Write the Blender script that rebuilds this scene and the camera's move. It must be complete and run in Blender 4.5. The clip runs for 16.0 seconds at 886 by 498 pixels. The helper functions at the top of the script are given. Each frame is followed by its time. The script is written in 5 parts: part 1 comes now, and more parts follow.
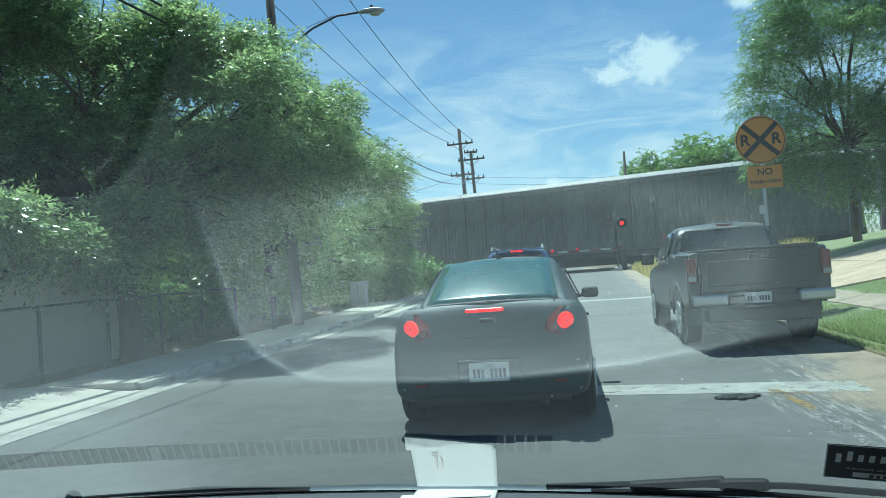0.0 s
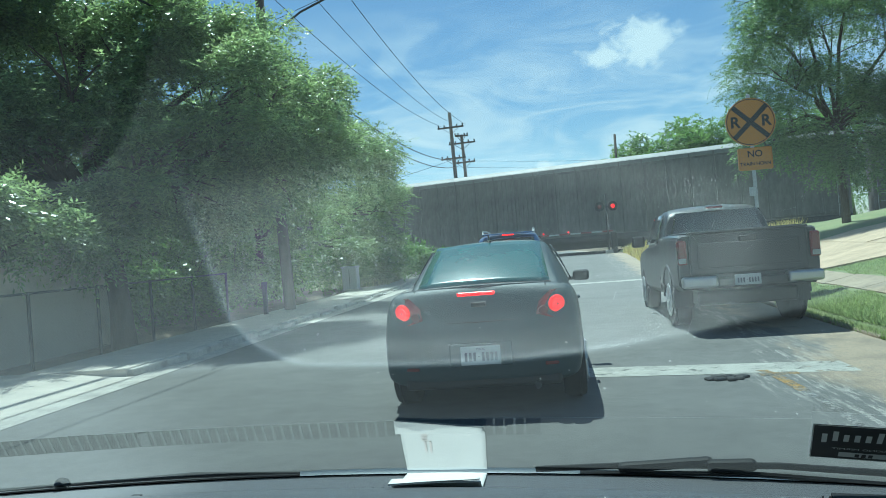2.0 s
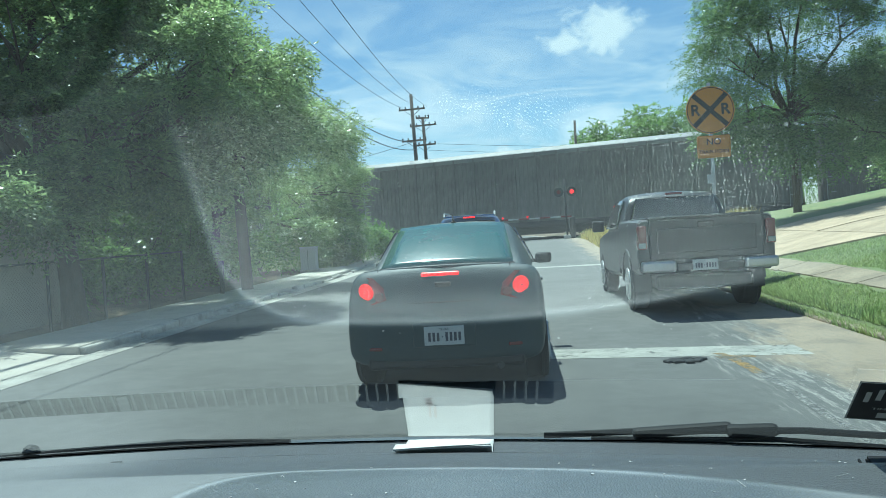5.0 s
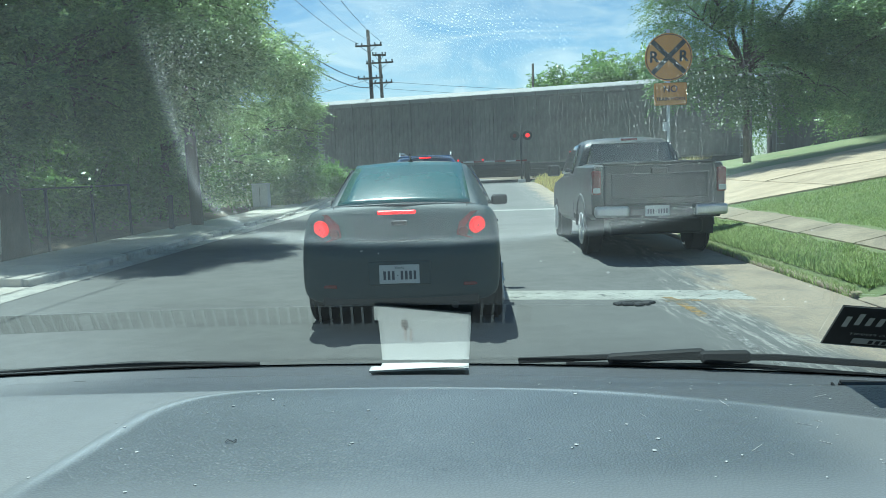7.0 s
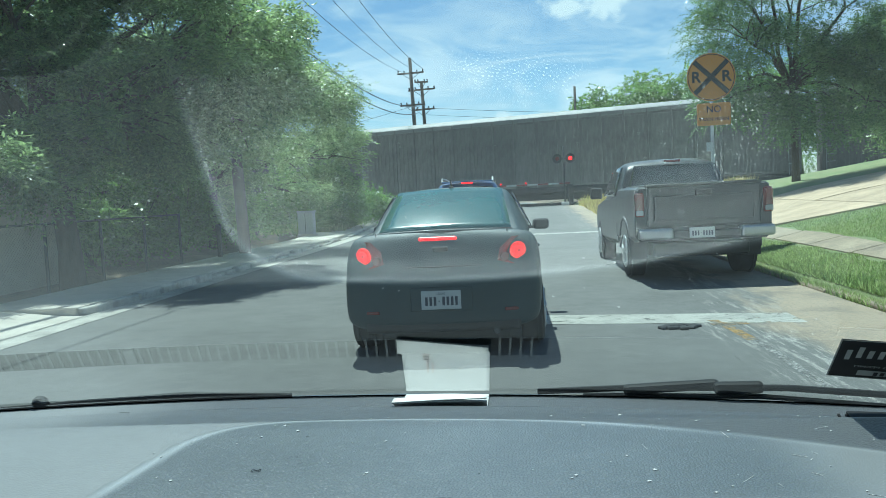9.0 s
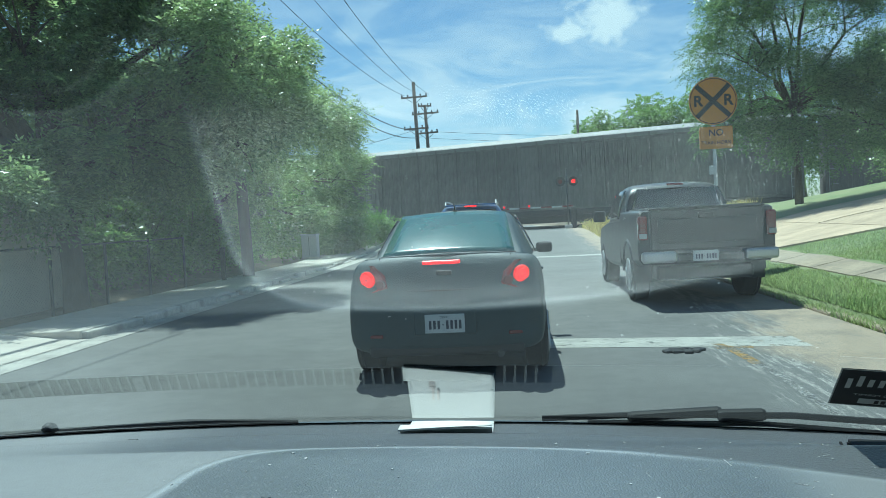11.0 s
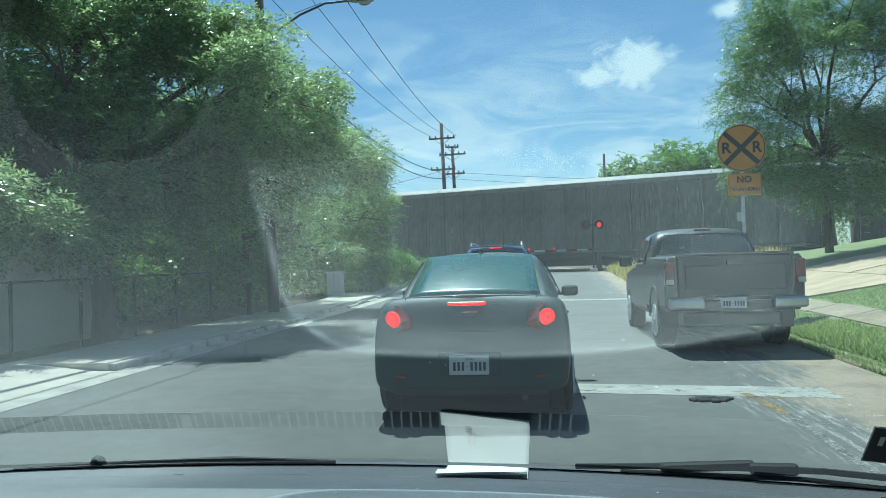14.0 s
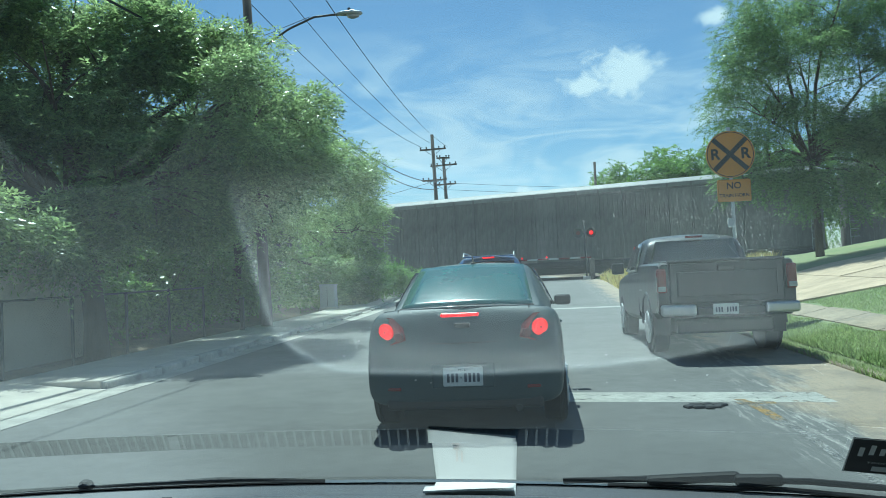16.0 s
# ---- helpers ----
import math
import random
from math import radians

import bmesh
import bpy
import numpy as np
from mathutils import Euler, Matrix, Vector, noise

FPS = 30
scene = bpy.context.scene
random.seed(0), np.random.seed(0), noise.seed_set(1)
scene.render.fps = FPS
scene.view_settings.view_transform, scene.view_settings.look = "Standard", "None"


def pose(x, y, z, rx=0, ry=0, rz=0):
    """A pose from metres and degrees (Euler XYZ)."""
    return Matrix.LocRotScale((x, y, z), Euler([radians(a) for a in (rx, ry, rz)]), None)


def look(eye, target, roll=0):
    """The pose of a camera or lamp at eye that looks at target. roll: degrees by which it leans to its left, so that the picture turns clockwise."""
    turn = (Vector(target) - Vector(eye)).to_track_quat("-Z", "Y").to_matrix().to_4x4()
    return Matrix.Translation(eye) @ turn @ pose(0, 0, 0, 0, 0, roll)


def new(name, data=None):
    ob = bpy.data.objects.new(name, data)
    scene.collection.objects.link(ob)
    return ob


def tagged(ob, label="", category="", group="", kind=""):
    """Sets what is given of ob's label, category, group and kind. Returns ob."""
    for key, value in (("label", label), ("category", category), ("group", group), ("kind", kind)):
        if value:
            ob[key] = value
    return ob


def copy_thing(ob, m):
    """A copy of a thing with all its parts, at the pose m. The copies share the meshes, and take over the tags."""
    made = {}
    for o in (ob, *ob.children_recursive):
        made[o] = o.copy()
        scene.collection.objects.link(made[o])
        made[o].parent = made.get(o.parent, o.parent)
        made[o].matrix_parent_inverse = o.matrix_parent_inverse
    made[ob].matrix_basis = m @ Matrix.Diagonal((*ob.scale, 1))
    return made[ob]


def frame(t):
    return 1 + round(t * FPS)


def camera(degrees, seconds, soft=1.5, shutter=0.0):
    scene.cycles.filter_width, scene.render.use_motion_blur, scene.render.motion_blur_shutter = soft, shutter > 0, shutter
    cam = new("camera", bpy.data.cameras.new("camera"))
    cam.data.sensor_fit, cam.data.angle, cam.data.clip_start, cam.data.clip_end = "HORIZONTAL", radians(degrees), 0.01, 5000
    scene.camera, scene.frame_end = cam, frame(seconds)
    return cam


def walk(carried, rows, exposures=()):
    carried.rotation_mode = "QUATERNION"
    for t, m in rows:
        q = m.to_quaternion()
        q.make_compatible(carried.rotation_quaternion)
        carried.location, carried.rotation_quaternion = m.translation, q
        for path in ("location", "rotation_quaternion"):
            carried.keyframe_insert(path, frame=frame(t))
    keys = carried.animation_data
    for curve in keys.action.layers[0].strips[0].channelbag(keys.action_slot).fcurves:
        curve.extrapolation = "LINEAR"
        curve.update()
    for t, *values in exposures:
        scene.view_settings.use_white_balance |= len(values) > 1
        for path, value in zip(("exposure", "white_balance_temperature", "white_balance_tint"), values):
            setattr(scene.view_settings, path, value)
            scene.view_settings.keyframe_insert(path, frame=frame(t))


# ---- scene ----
cam = camera(60.87, 16.0, 0.85)
PATH = [
    (0, pose(0.0894, -0.0638, 1.3484, 91.997, 4.071, 9.192)),
    (0.5, pose(0.0870, -0.0621, 1.3456, 91.257, 3.912, 9.067)),
    (1, pose(0.0888, -0.0609, 1.3461, 90.668, 3.798, 9.150)),
    (1.5, pose(0.0890, -0.0586, 1.3456, 90.612, 4.100, 8.907)),
    (2, pose(0.0926, -0.0599, 1.3481, 90.733, 4.476, 8.548)),
    (2.5, pose(0.1031, -0.0624, 1.3523, 91.046, 5.065, 8.194)),
    (3, pose(0.0955, -0.0593, 1.3489, 91.150, 4.671, 8.137)),
    (5.5, pose(0.0133, 0.0236, 1.2978, 87.832, 3.153, 3.754)),
    (6, pose(0.0026, 0.0600, 1.2772, 86.217, 2.740, 1.926)),
    (6.5, pose(0.0016, 0.0444, 1.2845, 85.339, 2.496, 1.258)),
    (7, pose(-0.0000, 0.0001, 1.2999, 84.650, 1.900, 1.900)),
    (7.5, pose(0.0346, -0.0318, 1.3181, 85.437, 2.884, 2.746)),
    (8, pose(0.0358, -0.0372, 1.3204, 86.566, 3.365, 3.621)),
    (8.5, pose(0.0328, -0.0324, 1.3165, 86.665, 3.306, 4.540)),
    (9, pose(0.0298, -0.0353, 1.3151, 86.625, 2.912, 5.198)),
    (11.5, pose(0.0291, -0.0595, 1.3288, 89.446, 3.028, 5.663)),
    (12, pose(0.0297, -0.0740, 1.3370, 90.671, 3.144, 6.147)),
    (12.5, pose(0.0313, -0.0747, 1.3405, 91.412, 3.271, 6.249)),
    (13, pose(0.0248, -0.0810, 1.3397, 91.584, 2.527, 6.323)),
    (13.5, pose(0.0132, -0.0843, 1.3331, 91.539, 1.613, 6.859)),
    (14, pose(0.0151, -0.0831, 1.3334, 91.483, 1.650, 7.297)),
    (14.5, pose(0.0129, -0.0816, 1.3318, 91.251, 1.450, 7.564)),
    (15, pose(0.0180, -0.0833, 1.3352, 91.204, 1.773, 7.407)),
    (15.5, pose(0.0248, -0.0876, 1.3398, 91.719, 2.411, 6.988)),
    (16, pose(0.0264, -0.0882, 1.3411, 92.264, 2.690, 6.794)),
]
LIGHT = [(0.0, 0.44, 5250, -14.0), (3.2, 0.44, 5250, -14.0), (5.5, 0.52, 5350, -13.0), (9.0, 0.50, 5350, -13.0), (11.5, 0.44, 5250, -14.0), (16.0, 0.44, 5250, -14.0)]
walk(cam, PATH, LIGHT)

# ---- world, sun ----
SUN_ELEV, SUN_AZ = 63.0, 343.0      # azimuth clockwise from +y
world = bpy.data.worlds.new("sky")
scene.world = world
world.use_nodes = True
wn, wl = world.node_tree.nodes, world.node_tree.links
wn.clear()
w_out = wn.new("ShaderNodeOutputWorld")
w_bg = wn.new("ShaderNodeBackground")
w_sky = wn.new("ShaderNodeTexSky")
w_sky.sky_type, w_sky.sun_disc = "NISHITA", False
w_sky.sun_elevation, w_sky.sun_rotation = radians(SUN_ELEV), radians(SUN_AZ)
w_sky.air_density, w_sky.dust_density, w_sky.ozone_density = 1.0, 0.3, 2.2
w_bg.inputs["Strength"].default_value = 0.078
w_tc = wn.new("ShaderNodeTexCoord")


def wmath(op, a, b=None, c=None):
    n = wn.new("ShaderNodeMath")
    n.operation = op
    for i, v in enumerate((a, b, c)):
        if v is None:
            continue
        if isinstance(v, (int, float)):
            n.inputs[i].default_value = v
        else:
            wl.new(v, n.inputs[i])
    return n.outputs[0]


def wnoise(scale, stretch, detail, rough, distort=0.0, turn=0.0):
    m = wn.new("ShaderNodeMapping")
    m.inputs["Scale"].default_value = stretch
    m.inputs["Rotation"].default_value = (0, turn, 0)
    wl.new(w_tc.outputs["Generated"], m.inputs["Vector"])
    n = wn.new("ShaderNodeTexNoise")
    n.inputs["Scale"].default_value, n.inputs["Detail"].default_value = scale, detail
    n.inputs["Roughness"].default_value, n.inputs["Distortion"].default_value = rough, distort
    wl.new(m.outputs[0], n.inputs["Vector"])
    return n.outputs["Fac"]


def wstep(v, lo, hi):
    n = wn.new("ShaderNodeMapRange")
    n.interpolation_type = "SMOOTHSTEP"
    n.inputs["From Min"].default_value, n.inputs["From Max"].default_value = lo, hi
    wl.new(v, n.inputs["Value"])
    return n.outputs[0]


def puff(direction, size, squash):
    """A small cumulus round one direction of the sky."""
    d = Vector(direction).normalized()
    s = wn.new("ShaderNodeVectorMath")
    s.operation = "SUBTRACT"
    wl.new(w_tc.outputs["Generated"], s.inputs[0])
    s.inputs[1].default_value = d
    k = wn.new("ShaderNodeVectorMath")
    k.operation = "MULTIPLY"
    wl.new(s.outputs[0], k.inputs[0])
    k.inputs[1].default_value = (1 / size, 1 / size, squash / size)
    ln = wn.new("ShaderNodeVectorMath")
    ln.operation = "LENGTH"
    wl.new(k.outputs[0], ln.inputs[0])
    return wstep(wmath("ADD", ln.outputs["Value"], wmath("MULTIPLY", wmath("SUBTRACT", w_fluff, 0.5), 2.2)), 1.15, 0.35)


w_fluff = wnoise(26, (1, 1, 1.3), 6, 0.62, 0.4)
w_streak = wnoise(5.2, (1, 0.6, 3.6), 8, 0.62, 0.9, 0.22)
w_band = wnoise(2.1, (1, 1, 2.5), 3, 0.5, 0.3)
sep = wn.new("ShaderNodeSeparateXYZ")
wl.new(w_tc.outputs["Generated"], sep.inputs[0])
low = wmath("MULTIPLY", wstep(sep.outputs["Z"], 0.34, 0.14), wstep(sep.outputs["Z"], -0.02, 0.10))
cirrus = wmath("MULTIPLY", wstep(w_streak, 0.36, 0.68), wmath("ADD", wmath("MULTIPLY", low, 0.92), wmath("MULTIPLY", wstep(w_band, 0.45, 0.7), 0.22)))
cloud = wmath("MAXIMUM", wmath("MULTIPLY", cirrus, 0.9), puff((0.122, 0.960, 0.2496), 0.060, 1.9))
for spot in (((0.075, 0.965, 0.235), 0.040, 2.2), ((-0.005, 0.99, 0.108), 0.024, 2.0), ((0.235, 0.93, 0.30), 0.02, 1.6), ((-0.03, 0.92, 0.385), 0.05, 2.0), ((-0.2, 0.9, 0.4), 0.06, 2.0)):
    cloud = wmath("MAXIMUM", cloud, puff(*spot))
w_mix = wn.new("ShaderNodeMix")
w_mix.data_type = "RGBA"
w_mix.inputs["B"].default_value = (7.9, 8.4, 8.9, 1)
wl.new(cloud, w_mix.inputs["Factor"])
wl.new(w_sky.outputs[0], w_mix.inputs["A"])
wl.new(w_mix.outputs["Result"], w_bg.inputs["Color"])
wl.new(w_bg.outputs[0], w_out.inputs["Surface"])

sun = new("sun", bpy.data.lights.new("sun", "SUN"))
sun.data.energy, sun.data.angle, sun.data.color = 4.6, radians(0.53), (1.0, 0.95, 0.87)
az, el = radians(SUN_AZ), radians(SUN_ELEV)
TO_SUN = Vector((math.sin(az) * math.cos(el), math.cos(az) * math.cos(el), math.sin(el)))
sun.matrix_world = look(TO_SUN * 60, (0, 0, 0))


# ---- materials ----
def material(name, base, rough=0.6, metal=0.0, vary=0.0, scale=8.0, second=None, bump=0.0, bump_scale=60.0, bump_kind="noise",
             per_object=0.0, coat=0.0, spec=0.5, island=0.0, detail=6, stretch=(1, 1, 1), rough_vary=0.0, contrast=(0.35, 0.65)):
    """Principled surface with a two-scale colour variation and fine relief, in object space."""
    m = bpy.data.materials.new(name)
    m.use_nodes = True
    nt, lk = m.node_tree.nodes, m.node_tree.links
    p = nt["Principled BSDF"]
    p.inputs["Roughness"].default_value, p.inputs["Metallic"].default_value = rough, metal
    p.inputs["Specular IOR Level"].default_value = spec
    p.inputs["Coat Weight"].default_value = coat
    p.inputs["Coat Roughness"].default_value = 0.05
    p.inputs["Base Color"].default_value = (*base, 1)
    tc = nt.new("ShaderNodeTexCoord")
    mp = nt.new("ShaderNodeMapping")
    mp.inputs["Scale"].default_value = stretch
    lk.new(tc.outputs["Object"], mp.inputs["Vector"])
    if vary or second:
        n1, n2 = nt.new("ShaderNodeTexNoise"), nt.new("ShaderNodeTexNoise")
        for n, s in ((n1, scale), (n2, scale * 9.3)):
            n.inputs["Scale"].default_value, n.inputs["Detail"].default_value = s, detail
            n.inputs["Roughness"].default_value = 0.62
            lk.new(mp.outputs[0], n.inputs["Vector"])
        add = nt.new("ShaderNodeMix")
        add.data_type = "FLOAT"
        add.inputs["Factor"].default_value = 0.4
        lk.new(n1.outputs["Fac"], add.inputs["A"])
        lk.new(n2.outputs["Fac"], add.inputs["B"])
        ramp = nt.new("ShaderNodeMapRange")
        ramp.inputs["From Min"].default_value, ramp.inputs["From Max"].default_value = contrast
        lk.new(add.outputs["Result"], ramp.inputs["Value"])
        mix = nt.new("ShaderNodeMix")
        mix.data_type = "RGBA"
        lo = [max(0, c * (1 - vary)) for c in base]
        hi = second or [min(1, c * (1 + vary)) for c in base]
        if second:
            lo = base
        mix.inputs["A"].default_value, mix.inputs["B"].default_value = (*lo, 1), (*hi, 1)
        lk.new(ramp.outputs[0], mix.inputs["Factor"])
        col = mix.outputs["Result"]
        if rough_vary:
            rr = nt.new("ShaderNodeMapRange")
            rr.inputs["To Min"].default_value, rr.inputs["To Max"].default_value = rough - rough_vary, rough + rough_vary
            lk.new(add.outputs["Result"], rr.inputs["Value"])
            lk.new(rr.outputs[0], p.inputs["Roughness"])
        if per_object or island:
            src = nt.new("ShaderNodeObjectInfo").outputs["Random"] if per_object else nt.new("ShaderNodeNewGeometry").outputs["Random Per Island"]
            hv = nt.new("ShaderNodeHueSaturation")
            mr = nt.new("ShaderNodeMapRange")
            amt = per_object or island
            mr.inputs["To Min"].default_value, mr.inputs["To Max"].default_value = 1 - amt, 1 + amt
            lk.new(src, mr.inputs["Value"])
            lk.new(mr.outputs[0], hv.inputs["Value"])
            lk.new(col, hv.inputs["Color"])
            col = hv.outputs[0]
        lk.new(col, p.inputs["Base Color"])
    if bump:
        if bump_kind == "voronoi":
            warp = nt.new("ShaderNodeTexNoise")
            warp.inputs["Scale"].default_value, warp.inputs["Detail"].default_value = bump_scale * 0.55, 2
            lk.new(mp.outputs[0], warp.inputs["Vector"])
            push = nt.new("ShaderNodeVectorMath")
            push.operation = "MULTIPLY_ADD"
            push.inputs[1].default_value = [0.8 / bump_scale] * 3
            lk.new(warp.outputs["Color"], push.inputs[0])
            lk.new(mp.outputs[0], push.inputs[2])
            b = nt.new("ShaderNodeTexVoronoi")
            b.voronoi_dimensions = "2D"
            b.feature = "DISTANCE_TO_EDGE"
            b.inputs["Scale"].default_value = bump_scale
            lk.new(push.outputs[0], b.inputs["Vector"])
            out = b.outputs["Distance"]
            tips = nt.new("ShaderNodeMapRange")  # grain shading put into the colour: darker creases, lighter tips; gloss follows
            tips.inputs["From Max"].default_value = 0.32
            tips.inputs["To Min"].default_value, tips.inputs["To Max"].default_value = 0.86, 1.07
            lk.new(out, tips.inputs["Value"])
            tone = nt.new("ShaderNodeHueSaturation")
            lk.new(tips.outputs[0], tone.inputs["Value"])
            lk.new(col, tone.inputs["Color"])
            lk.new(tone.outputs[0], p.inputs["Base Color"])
            gloss = nt.new("ShaderNodeMath")
            gloss.operation = "MULTIPLY"
            gloss.inputs[1].default_value = spec
            lk.new(tips.outputs[0], gloss.inputs[0])
            lk.new(gloss.outputs[0], p.inputs["Specular IOR Level"])
        else:
            b = nt.new("ShaderNodeTexNoise")
            b.inputs["Scale"].default_value, b.inputs["Detail"].default_value = bump_scale, 5
            lk.new(mp.outputs[0], b.inputs["Vector"])
            out = b.outputs["Fac"]
        bp = nt.new("ShaderNodeBump")
        bp.inputs["Strength"].default_value, bp.inputs["Distance"].default_value = bump, 0.02 if bump_kind == "noise" else 0.002
        lk.new(out, bp.inputs["Height"])
        lk.new(bp.outputs[0], p.inputs["Normal"])
    return m


def emitter(name, color, strength):
    m = bpy.data.materials.new(name)
    m.use_nodes = True
    p = m.node_tree.nodes["Principled BSDF"]
    p.inputs["Base Color"].default_value = (*color, 1)
    p.inputs["Emission Color"].default_value = (*color, 1)
    p.inputs["Emission Strength"].default_value = strength
    p.inputs["Roughness"].default_value = 0.25
    return m


def glass_pane(name, tint, gain, ior=1.5, rough=0.0):
    """Thin pane: clear, with a mirror part that follows Fresnel."""
    m = bpy.data.materials.new(name)
    m.use_nodes = True
    nt, lk = m.node_tree.nodes, m.node_tree.links
    nt.clear()
    out = nt.new("ShaderNodeOutputMaterial")
    tr, gl, mix, fr, mul = (nt.new("ShaderNode" + k) for k in ("BsdfTransparent", "BsdfGlossy", "MixShader", "Fresnel", "Math"))
    tr.inputs["Color"].default_value = (*tint, 1)
    gl.inputs["Roughness"].default_value = rough
    fr.inputs["IOR"].default_value = ior
    mul.operation, mul.use_clamp = "MULTIPLY", True
    mul.inputs[1].default_value = gain
    lk.new(fr.outputs[0], mul.inputs[0])
    lk.new(mul.outputs[0], mix.inputs[0])
    lk.new(tr.outputs[0], mix.inputs[1])
    lk.new(gl.outputs[0], mix.inputs[2])
    lk.new(mix.outputs[0], out.inputs[0])
    return m


ASPHALT = material("asphalt", (0.182, 0.180, 0.170), 0.85, vary=0.20, scale=0.7, bump=0.35, bump_scale=140)
CONCRETE = material("pale_concrete", (0.52, 0.40, 0.27), 0.9, vary=0.28, scale=1.6, bump=0.25, bump_scale=50, per_object=0.06)
PAVE = material("white_pavement_concrete", (0.62, 0.57, 0.49), 0.9, vary=0.14, scale=1.8, bump=0.25, bump_scale=50, per_object=0.05)
GUTTER = material("dirty_concrete", (0.46, 0.38, 0.27), 0.92, second=(0.24, 0.20, 0.15), scale=1.3, contrast=(0.42, 0.68), bump=0.4, bump_scale=40)
KERB = material("kerb_concrete", (0.50, 0.475, 0.42), 0.9, vary=0.35, scale=2.0, bump=0.3, bump_scale=35, per_object=0.08)
SOIL = material("dry_soil", (0.20, 0.155, 0.105), 0.95, vary=0.4, scale=1.4, bump=0.6, bump_scale=18)
LAWN = material("lawn", (0.19, 0.25, 0.10), 0.9, vary=0.35, scale=0.8, second=(0.29, 0.30, 0.15), bump=0.6, bump_scale=60)
ROADPAINT = material("worn_white_road_paint", (0.52, 0.51, 0.45), 0.8, second=(0.26, 0.255, 0.235), scale=2.4, bump=0.2, bump_scale=90, contrast=(0.45, 0.72))
YELLOWPAINT = material("worn_yellow_paint", (0.46, 0.27, 0.05), 0.8, second=(0.26, 0.24, 0.2), scale=9, contrast=(0.42, 0.54))
SCUFFEDPAINT = material("scuffed_white_paint", (0.50, 0.49, 0.46), 0.8, second=(0.23, 0.225, 0.215), scale=11, contrast=(0.42, 0.56))
BARK = material("bark", (0.085, 0.066, 0.05), 0.95, vary=0.4, scale=5, bump=0.9, bump_scale=22, stretch=(1, 1, 0.25))
POLEWOOD = material("weathered_pole_wood", (0.085, 0.072, 0.06), 0.9, vary=0.35, scale=3, bump=0.5, bump_scale=30, stretch=(1, 1, 0.08))
STEEL = material("galvanised_steel", (0.42, 0.43, 0.44), 0.45, 0.8, vary=0.15, scale=6)
DARKSTEEL = material("dark_steel", (0.06, 0.06, 0.062), 0.55, 0.6, vary=0.2, scale=6)
RUBBER = material("tyre_rubber", (0.022, 0.022, 0.023), 0.85, vary=0.2, scale=10, bump=0.2, bump_scale=80)
BLACKPLASTIC = material("black_plastic", (0.018, 0.018, 0.019), 0.5, vary=0.15, scale=12)
CHROME = material("chrome", (0.42, 0.43, 0.44), 0.34, 1.0, vary=0.04, scale=10)
ALLOY = material("alloy_wheel", (0.5, 0.51, 0.52), 0.35, 0.9, vary=0.08, scale=9)
TEALPAINT = material("dark_teal_car_paint", (0.013, 0.036, 0.044), 0.55, 0.05, vary=0.12, scale=3, coat=0.12, rough_vary=0.06)
GREYPAINT = material("charcoal_car_paint", (0.008, 0.012, 0.017), 0.45, 0.0, vary=0.15, scale=3, coat=0.25, rough_vary=0.08)
BLUEPAINT = material("blue_car_paint", (0.015, 0.075, 0.23), 0.3, 0.25, vary=0.06, scale=3, coat=0.8)
CARGLASS = material("tinted_car_glass", (0.006, 0.012, 0.012), 0.06, 0.0, vary=0.1, scale=2, spec=0.9)
REARGLASS = material("tinted_rear_glass", (0.028, 0.11, 0.102), 0.14, 0.0, vary=0.2, scale=2.0, spec=1.0)
BRAKE_ON = emitter("lit_brake_lamp", (1.0, 0.004, 0.010), 1.5)
BRAKE_GLOW = emitter("lit_brake_reflector", (0.8, 0.006, 0.010), 0.8)
LAMPRED = material("red_lamp_lens", (0.13, 0.010, 0.012), 0.18, vary=0.1, scale=8, coat=0.6)
LAMPCLEAR = material("clear_lamp_lens", (0.34, 0.34, 0.33), 0.15, vary=0.05, scale=8, coat=0.5)
PLATEWHITE = material("plate_white", (0.46, 0.48, 0.49), 0.5, vary=0.06, scale=8)
PLATEINK = material("plate_ink", (0.03, 0.035, 0.06), 0.6, vary=0.05, scale=8)
SIGNORANGE = material("sign_orange", (0.52, 0.235, 0.04), 0.55, vary=0.08, scale=2, rough_vary=0.1)
SIGNBLACK = material("sign_black", (0.02, 0.02, 0.02), 0.55, vary=0.1, scale=5)
TRAINSIDE = material("train_panel", (0.17, 0.16, 0.152), 0.7, 0.1, vary=0.35, scale=0.6, bump=0.2, bump_scale=9, per_object=0.09, stretch=(1, 1, 0.4))
TRAINROOF = material("train_roof", (0.21, 0.21, 0.205), 0.6, 0.2, vary=0.15, scale=0.8)
BALLAST = material("ballast", (0.19, 0.17, 0.15), 0.95, vary=0.4, scale=5, bump=1.0, bump_scale=14)
WALLBEIGE = material("beige_stucco", (0.62, 0.55, 0.43), 0.85, vary=0.12, scale=1.2)
CABLE = material("black_cable", (0.012, 0.012, 0.013), 0.6, vary=0.1, scale=2)
PAPER = material("white_paper", (0.60, 0.60, 0.565), 0.75, vary=0.05, scale=30)
PAPERINK = material("faint_pink_print", (0.58, 0.50, 0.455), 0.8, vary=0.08, scale=60)
DUST = material("pale_dust", (0.48, 0.48, 0.47), 0.8, vary=0.1, scale=50)
STICKER = material("black_sticker", (0.025, 0.027, 0.03), 0.6, vary=0.1, scale=40)
STICKERINK = material("white_sticker_ink", (0.62, 0.62, 0.60), 0.6, vary=0.04, scale=40)
DASH = material("grey_dashboard_vinyl", (0.190, 0.197, 0.198), 0.60, vary=0.10, scale=9, bump=0.12, bump_scale=500, rough_vary=0.05, spec=0.22)
